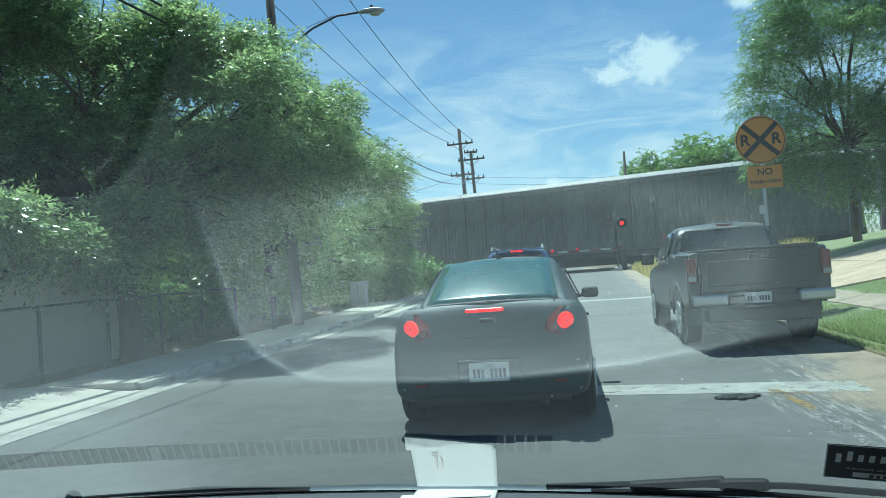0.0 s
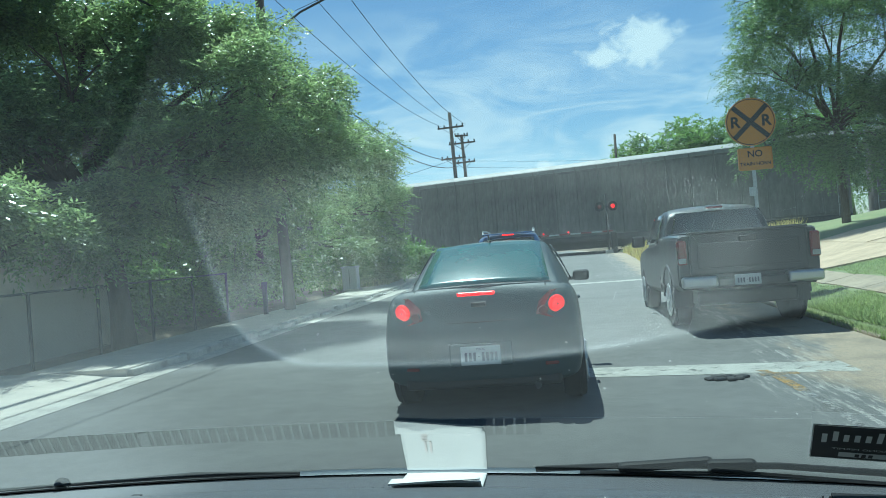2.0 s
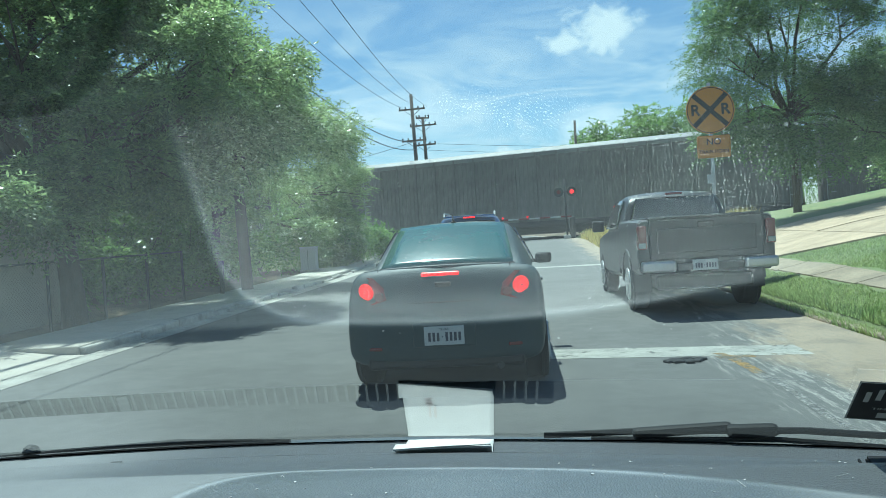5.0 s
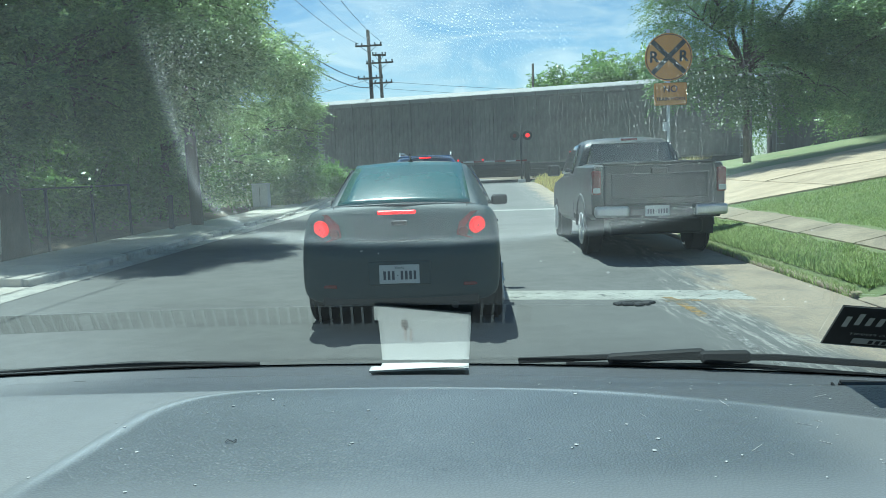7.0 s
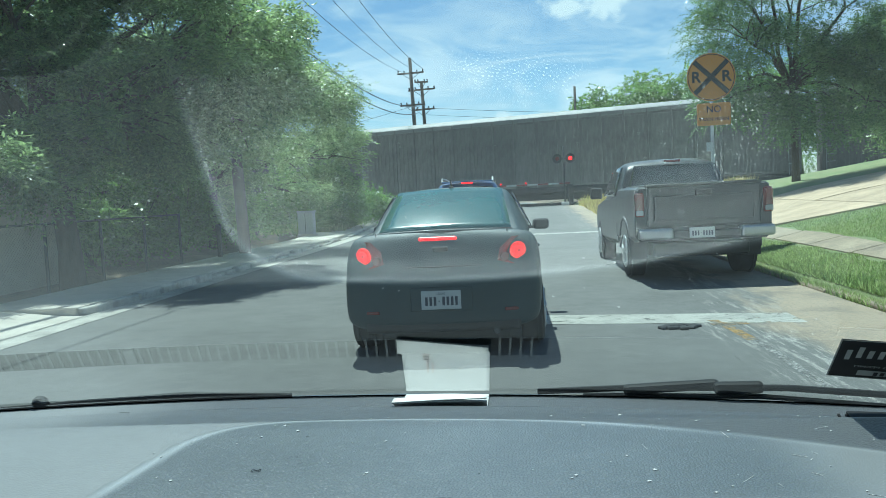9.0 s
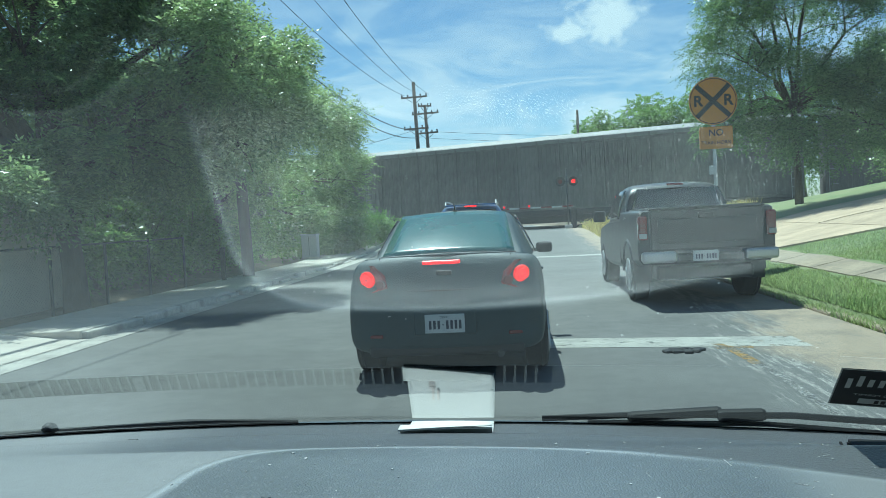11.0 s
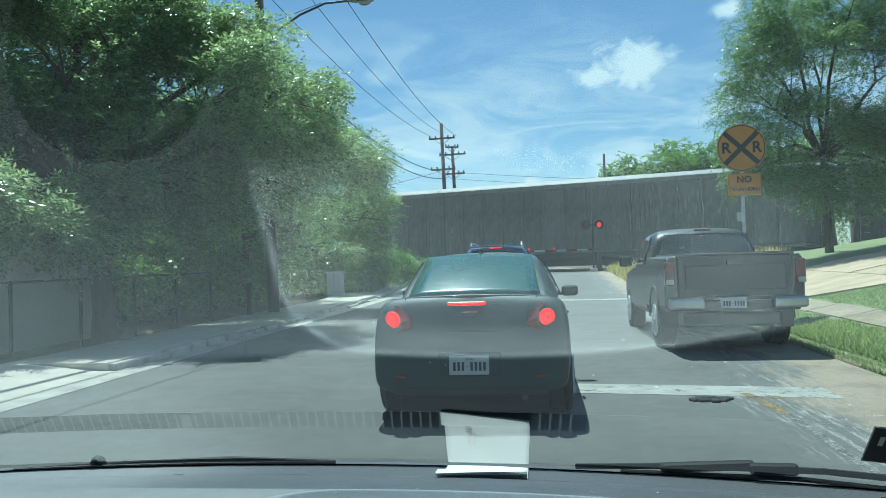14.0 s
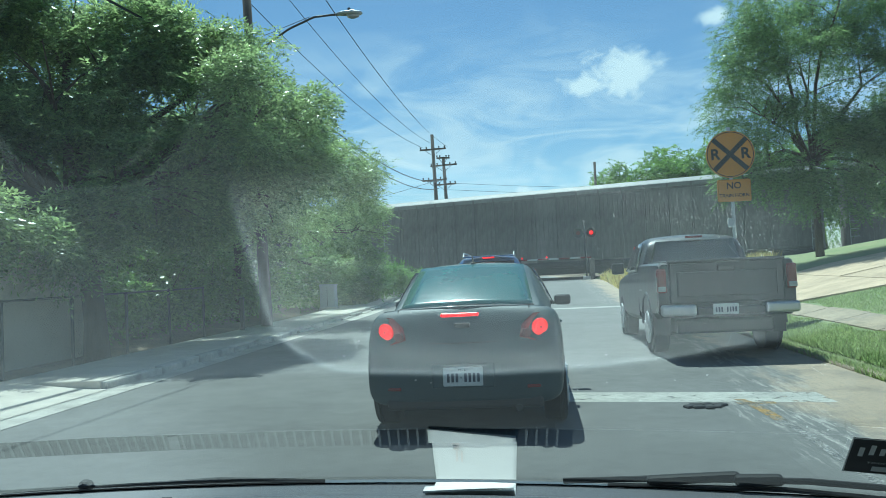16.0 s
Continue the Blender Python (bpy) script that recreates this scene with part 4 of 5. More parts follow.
patch([(-0.64, 0.165, 1.12), (0.64, 0.165, 1.12), (0.56, 0.30, 1.50), (-0.56, 0.30, 1.50)], CARGLASS, suv, "rear_window", 6, 0.02)
part("high_brake_lamp", box(0.26, 0.04, 0.03, (0, 0.27, 1.585), 0.008), BRAKE_ON, suv, "lit red high brake lamp")
part("roof_spoiler", box(1.12, 0.2, 0.035, (0, 0.35, 1.615), 0.014), BLUEPAINT, suv)
for s in (-1, 1):
    rail = part("roof_rail", tube([(s * 0.56, 0.42, 1.62), (s * 0.56, 0.5, 1.70), (s * 0.55, 1.4, 1.715), (s * 0.54, 2.2, 1.69), (s * 0.54, 2.28, 1.62)], 0.018, 8), STEEL, suv, "silver roof rail")
    part("tail_lamp", box(0.12, 0.1, 0.3, (s * 0.79, 0.13, 0.98), 0.03), LAMPRED, suv)
    patch([(s * 0.845, 0.6, 1.08), (s * 0.845, 2.9, 1.06), (s * 0.65, 2.5, 1.52), (s * 0.68, 0.65, 1.52)], CARGLASS, suv, "side_window", 6, 0.02 * s)
    for y in (0.8, 3.5):
        wheel(s * 0.80, y, 0.345, 0.22, s, suv)

# ---- signs, poles, wires ----
sign = thing("crossing_warning_sign", "round orange railway crossing warning sign on a steel post", "road sign", (3.69, 14.05, land_z(3.69, 14.05)))
zs = land_z(3.69, 14.05)
part("post", box(0.06, 0.04, 3.72, (0, 0.03, 1.86), 0.008), STEEL, sign)
disc = part("disc", cyl(0.427, 0.012, (0, 0, 3.352 - zs), (90, 0, 0), 64), SIGNORANGE, sign, "orange disc with a black cross")
rim = bmesh.new()
tube([(0.405 * math.cos(a), -0.008, 3.352 - zs + 0.405 * math.sin(a)) for a in [k * math.tau / 48 for k in range(49)]], 0.007, 6, rim)
part("border", rim, SIGNBLACK, disc)
for k, a in enumerate((44, -44)):
    part("cross_bar", box(0.80, 0.004, 0.085, (0, -0.009 - 0.003 * k, 3.352 - zs), 0, (0, a, 0)), SIGNBLACK, disc)
for dx in (-0.265, 0.265):
    words("R", 0.27, SIGNBLACK, pose(dx, -0.009, 3.352 - zs, 90, 0, 0), disc, "letter", 0.002, 0.008)
small = part("small_plate", box(0.585, 0.01, 0.40, (0.03, 0, 2.69 - zs), 0.02, seg=1), SIGNORANGE, sign, "small orange plate with black words")
words("NO", 0.165, SIGNBLACK, pose(0.03, -0.008, 2.775 - zs, 90, 0, 0), small, "lettering", 0.002, 0.002)
words("TRAIN HORN", 0.086, SIGNBLACK, pose(0.03, -0.008, 2.60 - zs, 90, 0, 0), small, "lettering", 0.002, 0.001)
part("small_tag", box(0.11, 0.006, 0.16, (-0.06, -0.004, 2.11 - zs), 0.004, seg=1), PLATEWHITE, sign, "small white tag")


def utility_pole(name, x, y, z0, top, arms, label, lean=0.0, r=0.15):
    p = thing(name, label, "utility pole", (x, y, z0))
    p.rotation_euler = (0, radians(lean), 0)
    h = top - z0
    part("shaft", cyl(r, h, (0, 0, h / 2), n=18, r2=r * 0.68), POLEWOOD, p, smooth=True)
    for za, wa, ang in arms:
        arm = part("crossarm", box(wa, 0.10, 0.12, (0, -0.14, za - z0), 0.01, (0, 0, ang)), POLEWOOD, p)
        for f in (-0.46, -0.24, 0.24, 0.46):
            c, s = math.cos(radians(ang)), math.sin(radians(ang))
            b = cyl(0.045, 0.16, (f * wa * c, -0.14 + f * wa * s, za - z0 + 0.13), n=10)
            cyl(0.06, 0.04, (f * wa * c, -0.14 + f * wa * s, za - z0 + 0.16), n=10, bm=b)
            part("insulator", b, DARKSTEEL, arm)
        for f in (-1, 1):
            part("brace", tube([(0, -0.12, za - z0 - 0.5), (f * wa * 0.3, -0.14, za - z0 - 0.05)], 0.018, 6), DARKSTEEL, arm)
    return p


near_pole = utility_pole("utility_pole", -6.94, 19.04, road_z(19), 11.2, [(10.2, 2.4, 0)], "weathered wooden utility pole with a street lamp arm", -1.5, 0.155)
lamp = thing("street_lamp", "grey cobra-head street lamp on a curved arm", "street lamp", (-7.15, 19.04, 7.55))
part("arm", tube([(0.0, 0, 0), (0.45, 0, 0.18), (1.1, 0, 0.58), (1.8, 0, 0.84), (2.45, 0, 0.86)], 0.03, 10), DARKSTEEL, lamp, smooth=True)
head = part("lamp_head", loft([[(x, w * math.cos(a), 0.86 + zc + h * math.sin(a)) for a in [k * math.tau / 12 for k in range(12)]] for x, w, h, zc in ((2.4, 0.04, 0.035, 0), (2.55, 0.09, 0.06, 0.01), (2.85, 0.14, 0.075, 0.0), (3.05, 0.10, 0.05, -0.02), (3.1, 0.03, 0.02, -0.02))]), STEEL, lamp, smooth=True)
part("lens", loft([[(2.85 + 0.17 * s * math.cos(a), 0.1 * s * math.sin(a), 0.80 - d) for a in [k * math.tau / 14 for k in range(14)]] for s, d in ((1, 0), (0.9, 0.05), (0.5, 0.08))]), LAMPCLEAR, head)
part("photocell", cyl(0.04, 0.07, (2.75, 0, 0.965), n=12), DARKSTEEL, head)
part("stay_wire", tube([(0.05, 0, 0.35), (1.7, 0, 0.86)], 0.008, 6), DARKSTEEL, lamp)
pole_b = utility_pole("utility_pole", -6.5, 54.0, 0.5, 11.85, [(10.75, 1.9, 0), (8.5, 1.8, 0)], "tall wooden utility pole with crossarms behind the railway", -1.2, 0.17)
pole_c = utility_pole("utility_pole", -5.95, 56.0, 0.5, 10.5, [(9.85, 2.0, 0), (10.4, 1.0, 20), (8.4, 1.7, 0)], "wooden utility pole with crossarms behind the railway", -1.5, 0.16)
pole_d = utility_pole("utility_pole", 5.3, 61.0, 0.5, 10.1, [], "plain wooden utility pole beyond the railway", 0.5, 0.14)
cabinet = thing("utility_cabinet", "small pale grey utility cabinet at the pavement edge", "cabinet", (-7.35, 26.6, land_z(-7.35, 26.6)))
part("plinth", box(0.62, 0.5, 0.1, (0, 0, 0.03), 0.01, seg=1), KERB, cabinet)
part("body", box(0.55, 0.42, 0.78, (0, 0, 0.47), 0.02), PLATEWHITE, cabinet)
part("lid", box(0.60, 0.47, 0.05, (0, 0, 0.885), 0.02), PLATEWHITE, cabinet)
part("door_seam", box(0.01, 0.004, 0.66, (0.0, -0.212, 0.47)), DARKSTEEL, cabinet)
bollard = thing("meter_post", "short dark post on the pavement edge", "post", (-7.2, 18.0, road_z(18) + 0.1))
part("shaft", box(0.10, 0.10, 0.75, (0, 0, 0.37), 0.015), DARKSTEEL, bollard)
part("cap", box(0.13, 0.13, 0.1, (0, 0, 0.78), 0.03), DARKSTEEL, bollard)


def wire(a, b, sag, label, r=0.012, n=22):
    a, b = Vector(a), Vector(b)
    pts = []
    for i in range(n + 1):
        t = i / n
        p = a.lerp(b, t)
        p.z -= sag * 4 * t * (1 - t)
        pts.append(p)
    return tagged(part("overhead_wire", tube(pts, r, 5), CABLE), label, "wire", group="overhead wires")


for (x0, z0), (x1, z1, y1), sag, r in (((-8.35, 10.38), (-7.4, 10.9, 54), 0.75, 0.013), ((-7.05, 10.38), (-6.8, 11.2, 54), 0.75, 0.011), ((-5.95, 10.38), (-5.65, 10.9, 54), 0.75, 0.013),
                                       ((-6.9, 7.2), (-6.4, 8.4, 54), 0.9, 0.024), ((-6.9, 6.9), (-6.4, 7.9, 54), 1.0, 0.024)):
    wire((x0, 19, z0), (x1, y1, z1), sag, "black overhead wire between the poles", r)
    wire((x0, 19, z0), (x0 - 0.6, -16, z0 + 0.2), 0.8, "black overhead wire along the street", r)
for z0, z1 in ((8.5, 8.2), (8.0, 7.6)):
    wire((-5.9, 56, z0), (40, 66, z1), 0.9, "thin overhead wire over the railway", 0.012)
wire((-6.5, 54, 8.5), (-26, 58, 6.5), 0.6, "thin overhead wire over the railway", 0.012)

# ---- trees ----
def leaves(name, blobs, count, size, mat, parent, spray=11, slender=0.36, droop=0.5, seed=1, hollow=0.35, gap=0.0, clump=0.5):
    """Many small folded leaves in sprays on rounded clumps through the given masses; an uneven outline with gaps."""
    rng = np.random.default_rng(seed)
    cen, rad = np.array([b[0] for b in blobs]), np.array([b[1] for b in blobs])
    area = (rad[:, 0] * rad[:, 1] * rad[:, 2]) ** 0.62
    nc = int(max(10, 9.0 * (rad.prod(axis=1) ** (2 / 3)).sum() / clump ** 2 * 0.42))
    pick = rng.choice(len(blobs), size=nc, p=area / area.sum())
    cd = rng.normal(size=(nc, 3))
    cd /= np.linalg.norm(cd, axis=1)[:, None]
    reach = (hollow + (1 - hollow) * rng.random(nc) ** 0.5)[:, None] * rng.uniform(0.86, 1.12, (nc, 1))
    cc = cen[pick] + cd * rad[pick] * reach
    f = np.sin(cc[:, 0] * 1.6 + 1.3 * np.sin(cc[:, 1] * 1.3)) + np.sin(cc[:, 1] * 1.8 + 1.1 * np.sin(cc[:, 2] * 1.7)) + np.sin(cc[:, 2] * 2.1 + 1.2 * np.sin(cc[:, 0] * 1.5))
    keep = f > gap - 1.1 + 0.5 * rng.random(nc)
    cc, cd = cc[keep], cd[keep]
    cr = clump * (0.5 + 0.9 * rng.random(len(cc)) ** 1.4)
    w = cr ** 2.2
    q = rng.choice(len(cc), size=count // spray, p=w / w.sum())
    e = rng.normal(size=(len(q), 3)) + np.array([0, 0, 0.45])
    e /= np.linalg.norm(e, axis=1)[:, None]
    out_r = (0.45 + 0.55 * rng.random((len(q), 1)) ** 0.5) * np.where(rng.random((len(q), 1)) < 0.12, 1.55, 1.0)
    pos = cc[q] + e * cr[q][:, None] * out_r * np.array([1, 1, 0.66])
    d = 0.8 * e + 0.45 * cd[q]
    m = len(pos)
    out = d * np.array([1, 1, 0.35]) + rng.normal(scale=0.45, size=(m, 3))
    out[:, 2] -= droop * rng.random(m)
    out /= np.linalg.norm(out, axis=1)[:, None]
    side = np.cross(out, np.array([0, 0, 1.0]) + 0.25 * rng.normal(size=(m, 3)))
    side /= np.linalg.norm(side, axis=1)[:, None] + 1e-6
    V = []
    for k in range(spray):
        t = (k // 2) / max(1, spray // 2)
        sgn = 0.0 if k == spray - 1 else (1 if k % 2 else -1)
        base = pos + out * (size * 3.4 * t)
        base = base - np.array([0, 0, 1.0]) * (size * 1.1 * t * t)
        dirn = out * (0.55 if sgn else 1.0) + side * sgn * 0.85 + rng.normal(scale=0.22, size=(m, 3))
        dirn[:, 2] -= 0.35 * rng.random(m)
        dirn /= np.linalg.norm(dirn, axis=1)[:, None]
        ln = size * (0.75 + 0.5 * rng.random((m, 1)))
        wv = np.cross(dirn, np.cross(side, out) + 0.5 * rng.normal(size=(m, 3)))
        wv /= np.linalg.norm(wv, axis=1)[:, None] + 1e-6
        nz = np.cross(dirn, wv)
        mid = base + dirn * ln * 0.45
        V.append(np.stack([base, mid + wv * ln * slender * 0.5 + nz * ln * 0.06, base + dirn * ln - nz * ln * 0.05, mid - wv * ln * slender * 0.5 + nz * ln * 0.06], axis=1))
    V = np.concatenate(V).reshape(-1, 3)
    n = len(V) // 4
    me = bpy.data.meshes.new(name)
    me.vertices.add(len(V))
    me.vertices.foreach_set("co", V.astype(np.float32).ravel())
    me.loops.add(4 * n)
    me.loops.foreach_set("vertex_index", np.arange(4 * n, dtype=np.int32))
    me.polygons.add(n)
    me.polygons.foreach_set("loop_start", np.arange(0, 4 * n, 4, dtype=np.int32))
    me.materials.append(mat)
    me.update(calc_edges=True)
    ob = new(name, me)
    ob.parent = parent
    return ob


def tree(label, base, r0, fork, blobs, count, size, mat, seed, category="tree", **kw):
    rng = random.Random(seed)
    t = thing("tree", label, category, base)
    bx, by, bz = base
    loc = [((c[0] - bx, c[1] - by, c[2] - bz), r) for c, r in blobs]
    lean = (rng.uniform(-0.06, 0.06), rng.uniform(-0.06, 0.06))
    tr = [(lean[0] * k * k * fork / 4, lean[1] * k * fork / 4, fork * k / 4 - (0.15 if k == 0 else 0)) for k in range(5)]
    trunk = part("trunk", tube(tr, r0, 12, radii=[r0 * 1.25, r0 * 1.02, r0 * 0.95, r0 * 0.9, r0 * 0.8]), BARK, t, smooth=True)
    for c, r in loc:
        a, e = Vector(tr[-1]), Vector(c)
        pts = [a.lerp(e, k / 5) + Vector((rng.uniform(-0.2, 0.2), rng.uniform(-0.2, 0.2), 0.35 * math.sin(k / 5 * math.pi))) * (1 if 0 < k else 0) for k in range(6)]
        limb = part("limb", tube(pts, 0.05, 7, radii=[r0 * 0.62 * (1 - 0.14 * k) for k in range(6)]), BARK, t, smooth=True)
        b = bmesh.new()
        for q in range(7):
            s = pts[rng.choice((3, 4, 5))]
            dv = Vector((rng.gauss(0, 1), rng.gauss(0, 1), rng.gauss(0.2, 0.8))).normalized()
            en = Vector(c) + Vector((dv.x * r[0], dv.y * r[1], dv.z * r[2])) * 0.85
            tube([s, s.lerp(en, 0.5) + Vector((0, 0, 0.15)), en], 0.02, 5, b, radii=[r0 * 0.17, r0 * 0.1, 0.008])
        part("twigs", b, BARK, limb)
    leaves("crown", loc, count, size, mat, t, seed=seed, **kw)
    return t


tree("large leafy street tree with dark green foliage overhanging the kerb", (-8.06, 13.1, 0.2), 0.20, 2.5,
     [((-8.6, 14.7, 5.6), (2.6, 2.3, 2.1)), ((-5.7, 14.6, 4.7), (1.6, 1.7, 1.25)), ((-6.7, 15.3, 5.7), (1.7, 1.7, 1.2)), ((-11.0, 11.8, 6.6), (1.7, 1.8, 1.6)), ((-11.2, 10.2, 7.2), (1.3, 1.4, 1.2)),
      ((-7.3, 13.6, 3.4), (1.6, 1.5, 1.1)), ((-10.2, 12.4, 4.3), (1.7, 1.8, 1.4)), ((-5.2, 15.6, 4.2), (1.1, 1.4, 1.1)), ((-11.4, 8.6, 5.0), (1.7, 1.9, 1.5)), ((-6.0, 16.5, 5.6), (1.4, 1.5, 1.15)), ((-9.6, 14.4, 7.3), (1.7, 1.6, 1.3)), ((-7.7, 12.6, 2.55), (0.9, 0.8, 0.5)), ((-8.7, 12.7, 5.2), (1.6, 1.5, 1.0)), ((-5.95, 15.9, 3.2), (0.95, 1.0, 0.85)), ((-6.6, 15.6, 2.6), (0.8, 1.0, 0.7)), ((-6.7, 13.5, 2.9), (0.9, 0.9, 0.6))],
     290000, 0.105, LEAF, 3, gap=0.2, hollow=0.45, clump=0.46)
tree("young leafy tree drooping over the chain-link fence", (-8.40, 9.9, 0.15), 0.06, 1.5,
     [((-7.95, 10.6, 2.45), (0.5, 1.2, 0.70)), ((-7.95, 12.2, 2.55), (0.45, 1.0, 0.75)), ((-8.0, 8.9, 2.45), (0.5, 1.2, 0.7))],
     24000, 0.105, LEAF, 19, hollow=0.2, clump=0.36, gap=-0.6)
tree("dense leafy tree behind the utility pole", (-9.2, 22.5, 0.35), 0.15, 1.9,
     [((-8.3, 19.6, 4.2), (1.9, 2.4, 1.7)), ((-8.1, 23.2, 3.8), (2.0, 2.6, 1.7)), ((-7.35, 30.0, 3.4), (1.8, 2.4, 1.9)), ((-9.4, 21.0, 5.0), (2.6, 2.8, 1.9)), ((-6.1, 21.6, 4.5), (1.4, 1.6, 1.1)), ((-7.6, 28.6, 1.7), (1.3, 1.8, 1.2))],
     190000, 0.105, LEAF, 5, gap=-0.1, clump=0.5)
tree("dark leafy tree behind the fence", (-12.6, 15.5, 0.3), 0.2, 2.0,
     [((-12.6, 15.5, 5.0), (3.4, 4.0, 3.2)), ((-12.2, 20.5, 4.2), (3.0, 3.6, 2.8)), ((-11.4, 18.0, 2.2), (1.9, 4.4, 1.9)), ((-12.5, 26.0, 3.4), (3.0, 3.6, 2.5)), ((-10.6, 24.0, 1.4), (1.6, 3.6, 1.3))],
     90000, 0.15, LEAF, 7, hollow=0.5)
tree("feathery green tree beside the driveway", (9.15, 25.2, land_z(9.15, 25.2)), 0.115, 3.0,
     [((8.9, 24.6, 7.6), (2.3, 2.4, 2.0)), ((7.2, 24.2, 6.0), (1.35, 1.7, 1.2)), ((11.4, 25.2, 7.8), (2.4, 2.5, 2.1)), ((9.4, 24.0, 5.4), (2.1, 2.0, 1.0)), ((7.5, 24.6, 8.6), (1.5, 1.6, 1.6)), ((10.2, 25.0, 9.9), (2.2, 2.2, 1.6)), ((7.1, 23.6, 4.5), (0.9, 1.1, 0.7)), ((6.9, 24.0, 7.2), (1.2, 1.3, 1.1)), ((9.0, 23.4, 4.6), (1.5, 1.4, 0.8)), ((10.6, 23.8, 4.9), (1.6, 1.6, 1.0)), ((12.0, 23.8, 5.6), (1.9, 1.8, 1.0)), ((9.0, 23.2, 3.3), (1.3, 1.0, 0.85)), ((10.6, 23.2, 3.7), (1.2, 1.0, 0.8)), ((6.5, 23.6, 3.9), (0.8, 0.9, 0.8)), ((7.9, 23.0, 3.6), (0.9, 0.9, 0.6))],
     190000, 0.085, LEAF_FINE, 11, gap=0.0, droop=0.7, slender=0.34, clump=0.45)
tree("dark spreading tree shading the slope", (14.6, 24.6, land_z(14.6, 24.6)), 0.22, 2.6,
     [((14.2, 22.4, 6.4), (2.8, 2.9, 2.5)), ((12.4, 21.6, 7.4), (1.9, 2.0, 1.7)), ((11.7, 21.5, 4.8), (1.7, 1.8, 1.5)), ((13.2, 22.0, 3.5), (1.9, 2.0, 1.2)), ((16.8, 24.0, 6.4), (3.0, 3.0, 3.0)), ((13.6, 22.8, 4.9), (1.8, 1.9, 0.95)), ((15.6, 27.5, 5.0), (3.0, 3.0, 2.4)), ((19, 27, 6), (3.4, 3.4, 3.4))],
     140000, 0.115, LEAF_FINE, 13, clump=0.55)
tree("dense dark trees behind the driveway slope", (16.5, 32.0, land_z(16.5, 32.0)), 0.2, 1.8,
     [((15.6, 30.6, 4.6), (2.6, 2.0, 2.4)), ((19.0, 30.5, 5.0), (3.4, 2.6, 3.6)), ((17.6, 29.0, 2.8), (2.6, 1.8, 1.5)), ((21.5, 28.0, 3.6), (2.8, 2.4, 2.6))],
     70000, 0.15, LEAF, 17, hollow=0.5)
for k, (x, y, w, h, s) in enumerate(((8.0, 78, 3.6, 12.0, 21), (12.6, 80, 4.4, 14.8, 22), (17.5, 80, 4.8, 15.2, 23), (23.5, 82, 5.6, 16.0, 24), (31, 84, 6.5, 16.5, 25), (-12.5, 82, 4.0, 8.6, 26), (-19, 84, 5.0, 9.2, 27), (-28, 80, 6, 10, 28))):
    tree("broad green tree beyond the railway", (x, y, 0.9), 0.3, h * 0.35, [((x, y, h * 0.62), (w, w, h * 0.33)), ((x - w * 0.6, y - 1, h * 0.5), (w * 0.6, w * 0.6, h * 0.25)), ((x + w * 0.55, y - 1, h * 0.56), (w * 0.6, w * 0.6, h * 0.27))], 26000, 0.30, LEAF_FAR, s, slender=0.6, gap=-0.9, clump=1.0)


def shrub(x, y, r, h, seed, mat=LEAF_FAR, label="rounded green shrub beside the pavement"):
    z = land_z(x, y)
    t = thing("shrub", label, "shrub", (x, y, z))
    rng = random.Random(seed)
    b = bmesh.new()
    for q in range(9):
        a = rng.uniform(0, math.tau)
        tube([(0, 0, -0.05), (0.3 * r * math.cos(a), 0.3 * r * math.sin(a), h * 0.4), (0.75 * r * math.cos(a), 0.75 * r * math.sin(a), h * rng.uniform(0.6, 0.95))], 0.012, 5, b)
    part("stems", b, BARK, t)
    leaves("foliage", [((0, 0, h * 0.5), (r, r, h * 0.5)), ((r * 0.4, -r * 0.3, h * 0.45), (r * 0.6, r * 0.6, h * 0.42))], 5600, 0.11, mat, t, seed=seed, slender=0.5, hollow=0.2, clump=0.3 * r)


# the first shrubs are an added row, darkening the ground behind the fence
for k, (x, y, r, h) in enumerate(((-9.9, 14.6, 1.3, 2.3), (-9.8, 16.8, 1.4, 2.5), (-9.9, 19.2, 1.5, 2.4), (-9.8, 21.8, 1.4, 2.2), (-9.6, 24.6, 1.5, 2.4), (-9.6, 27.6, 1.6, 2.6), (-7.0, 30.0, 1.2, 1.6), (-6.4, 33.0, 1.1, 1.3), (-7.6, 35.5, 1.5, 1.7), (-9.0, 32, 1.8, 2.6), (-6.0, 37.5, 0.9, 0.9))):
    shrub(x, y, r, h, 40 + k)

# added shrubs: they darken the bright gaps under and between the freight cars
for k, (x, y, r, h) in enumerate(((-20, 60, 2.6, 2.8), (-15.5, 61, 2.5, 2.6), (-11, 60, 2.4, 2.9), (-6.6, 61, 2.2, 2.5), (5.2, 60, 2.4, 2.6), (9.6, 61, 2.6, 3.0), (14.2, 60, 2.5, 2.7), (19, 61, 2.8, 3.0), (23.5, 60, 2.8, 3.6), (28, 61, 3.0, 3.8), (33, 60, 3.0, 3.8))):
    shrub(x, y, r, h, 60 + k, LEAF_FAR, "tall green shrub added behind the train")

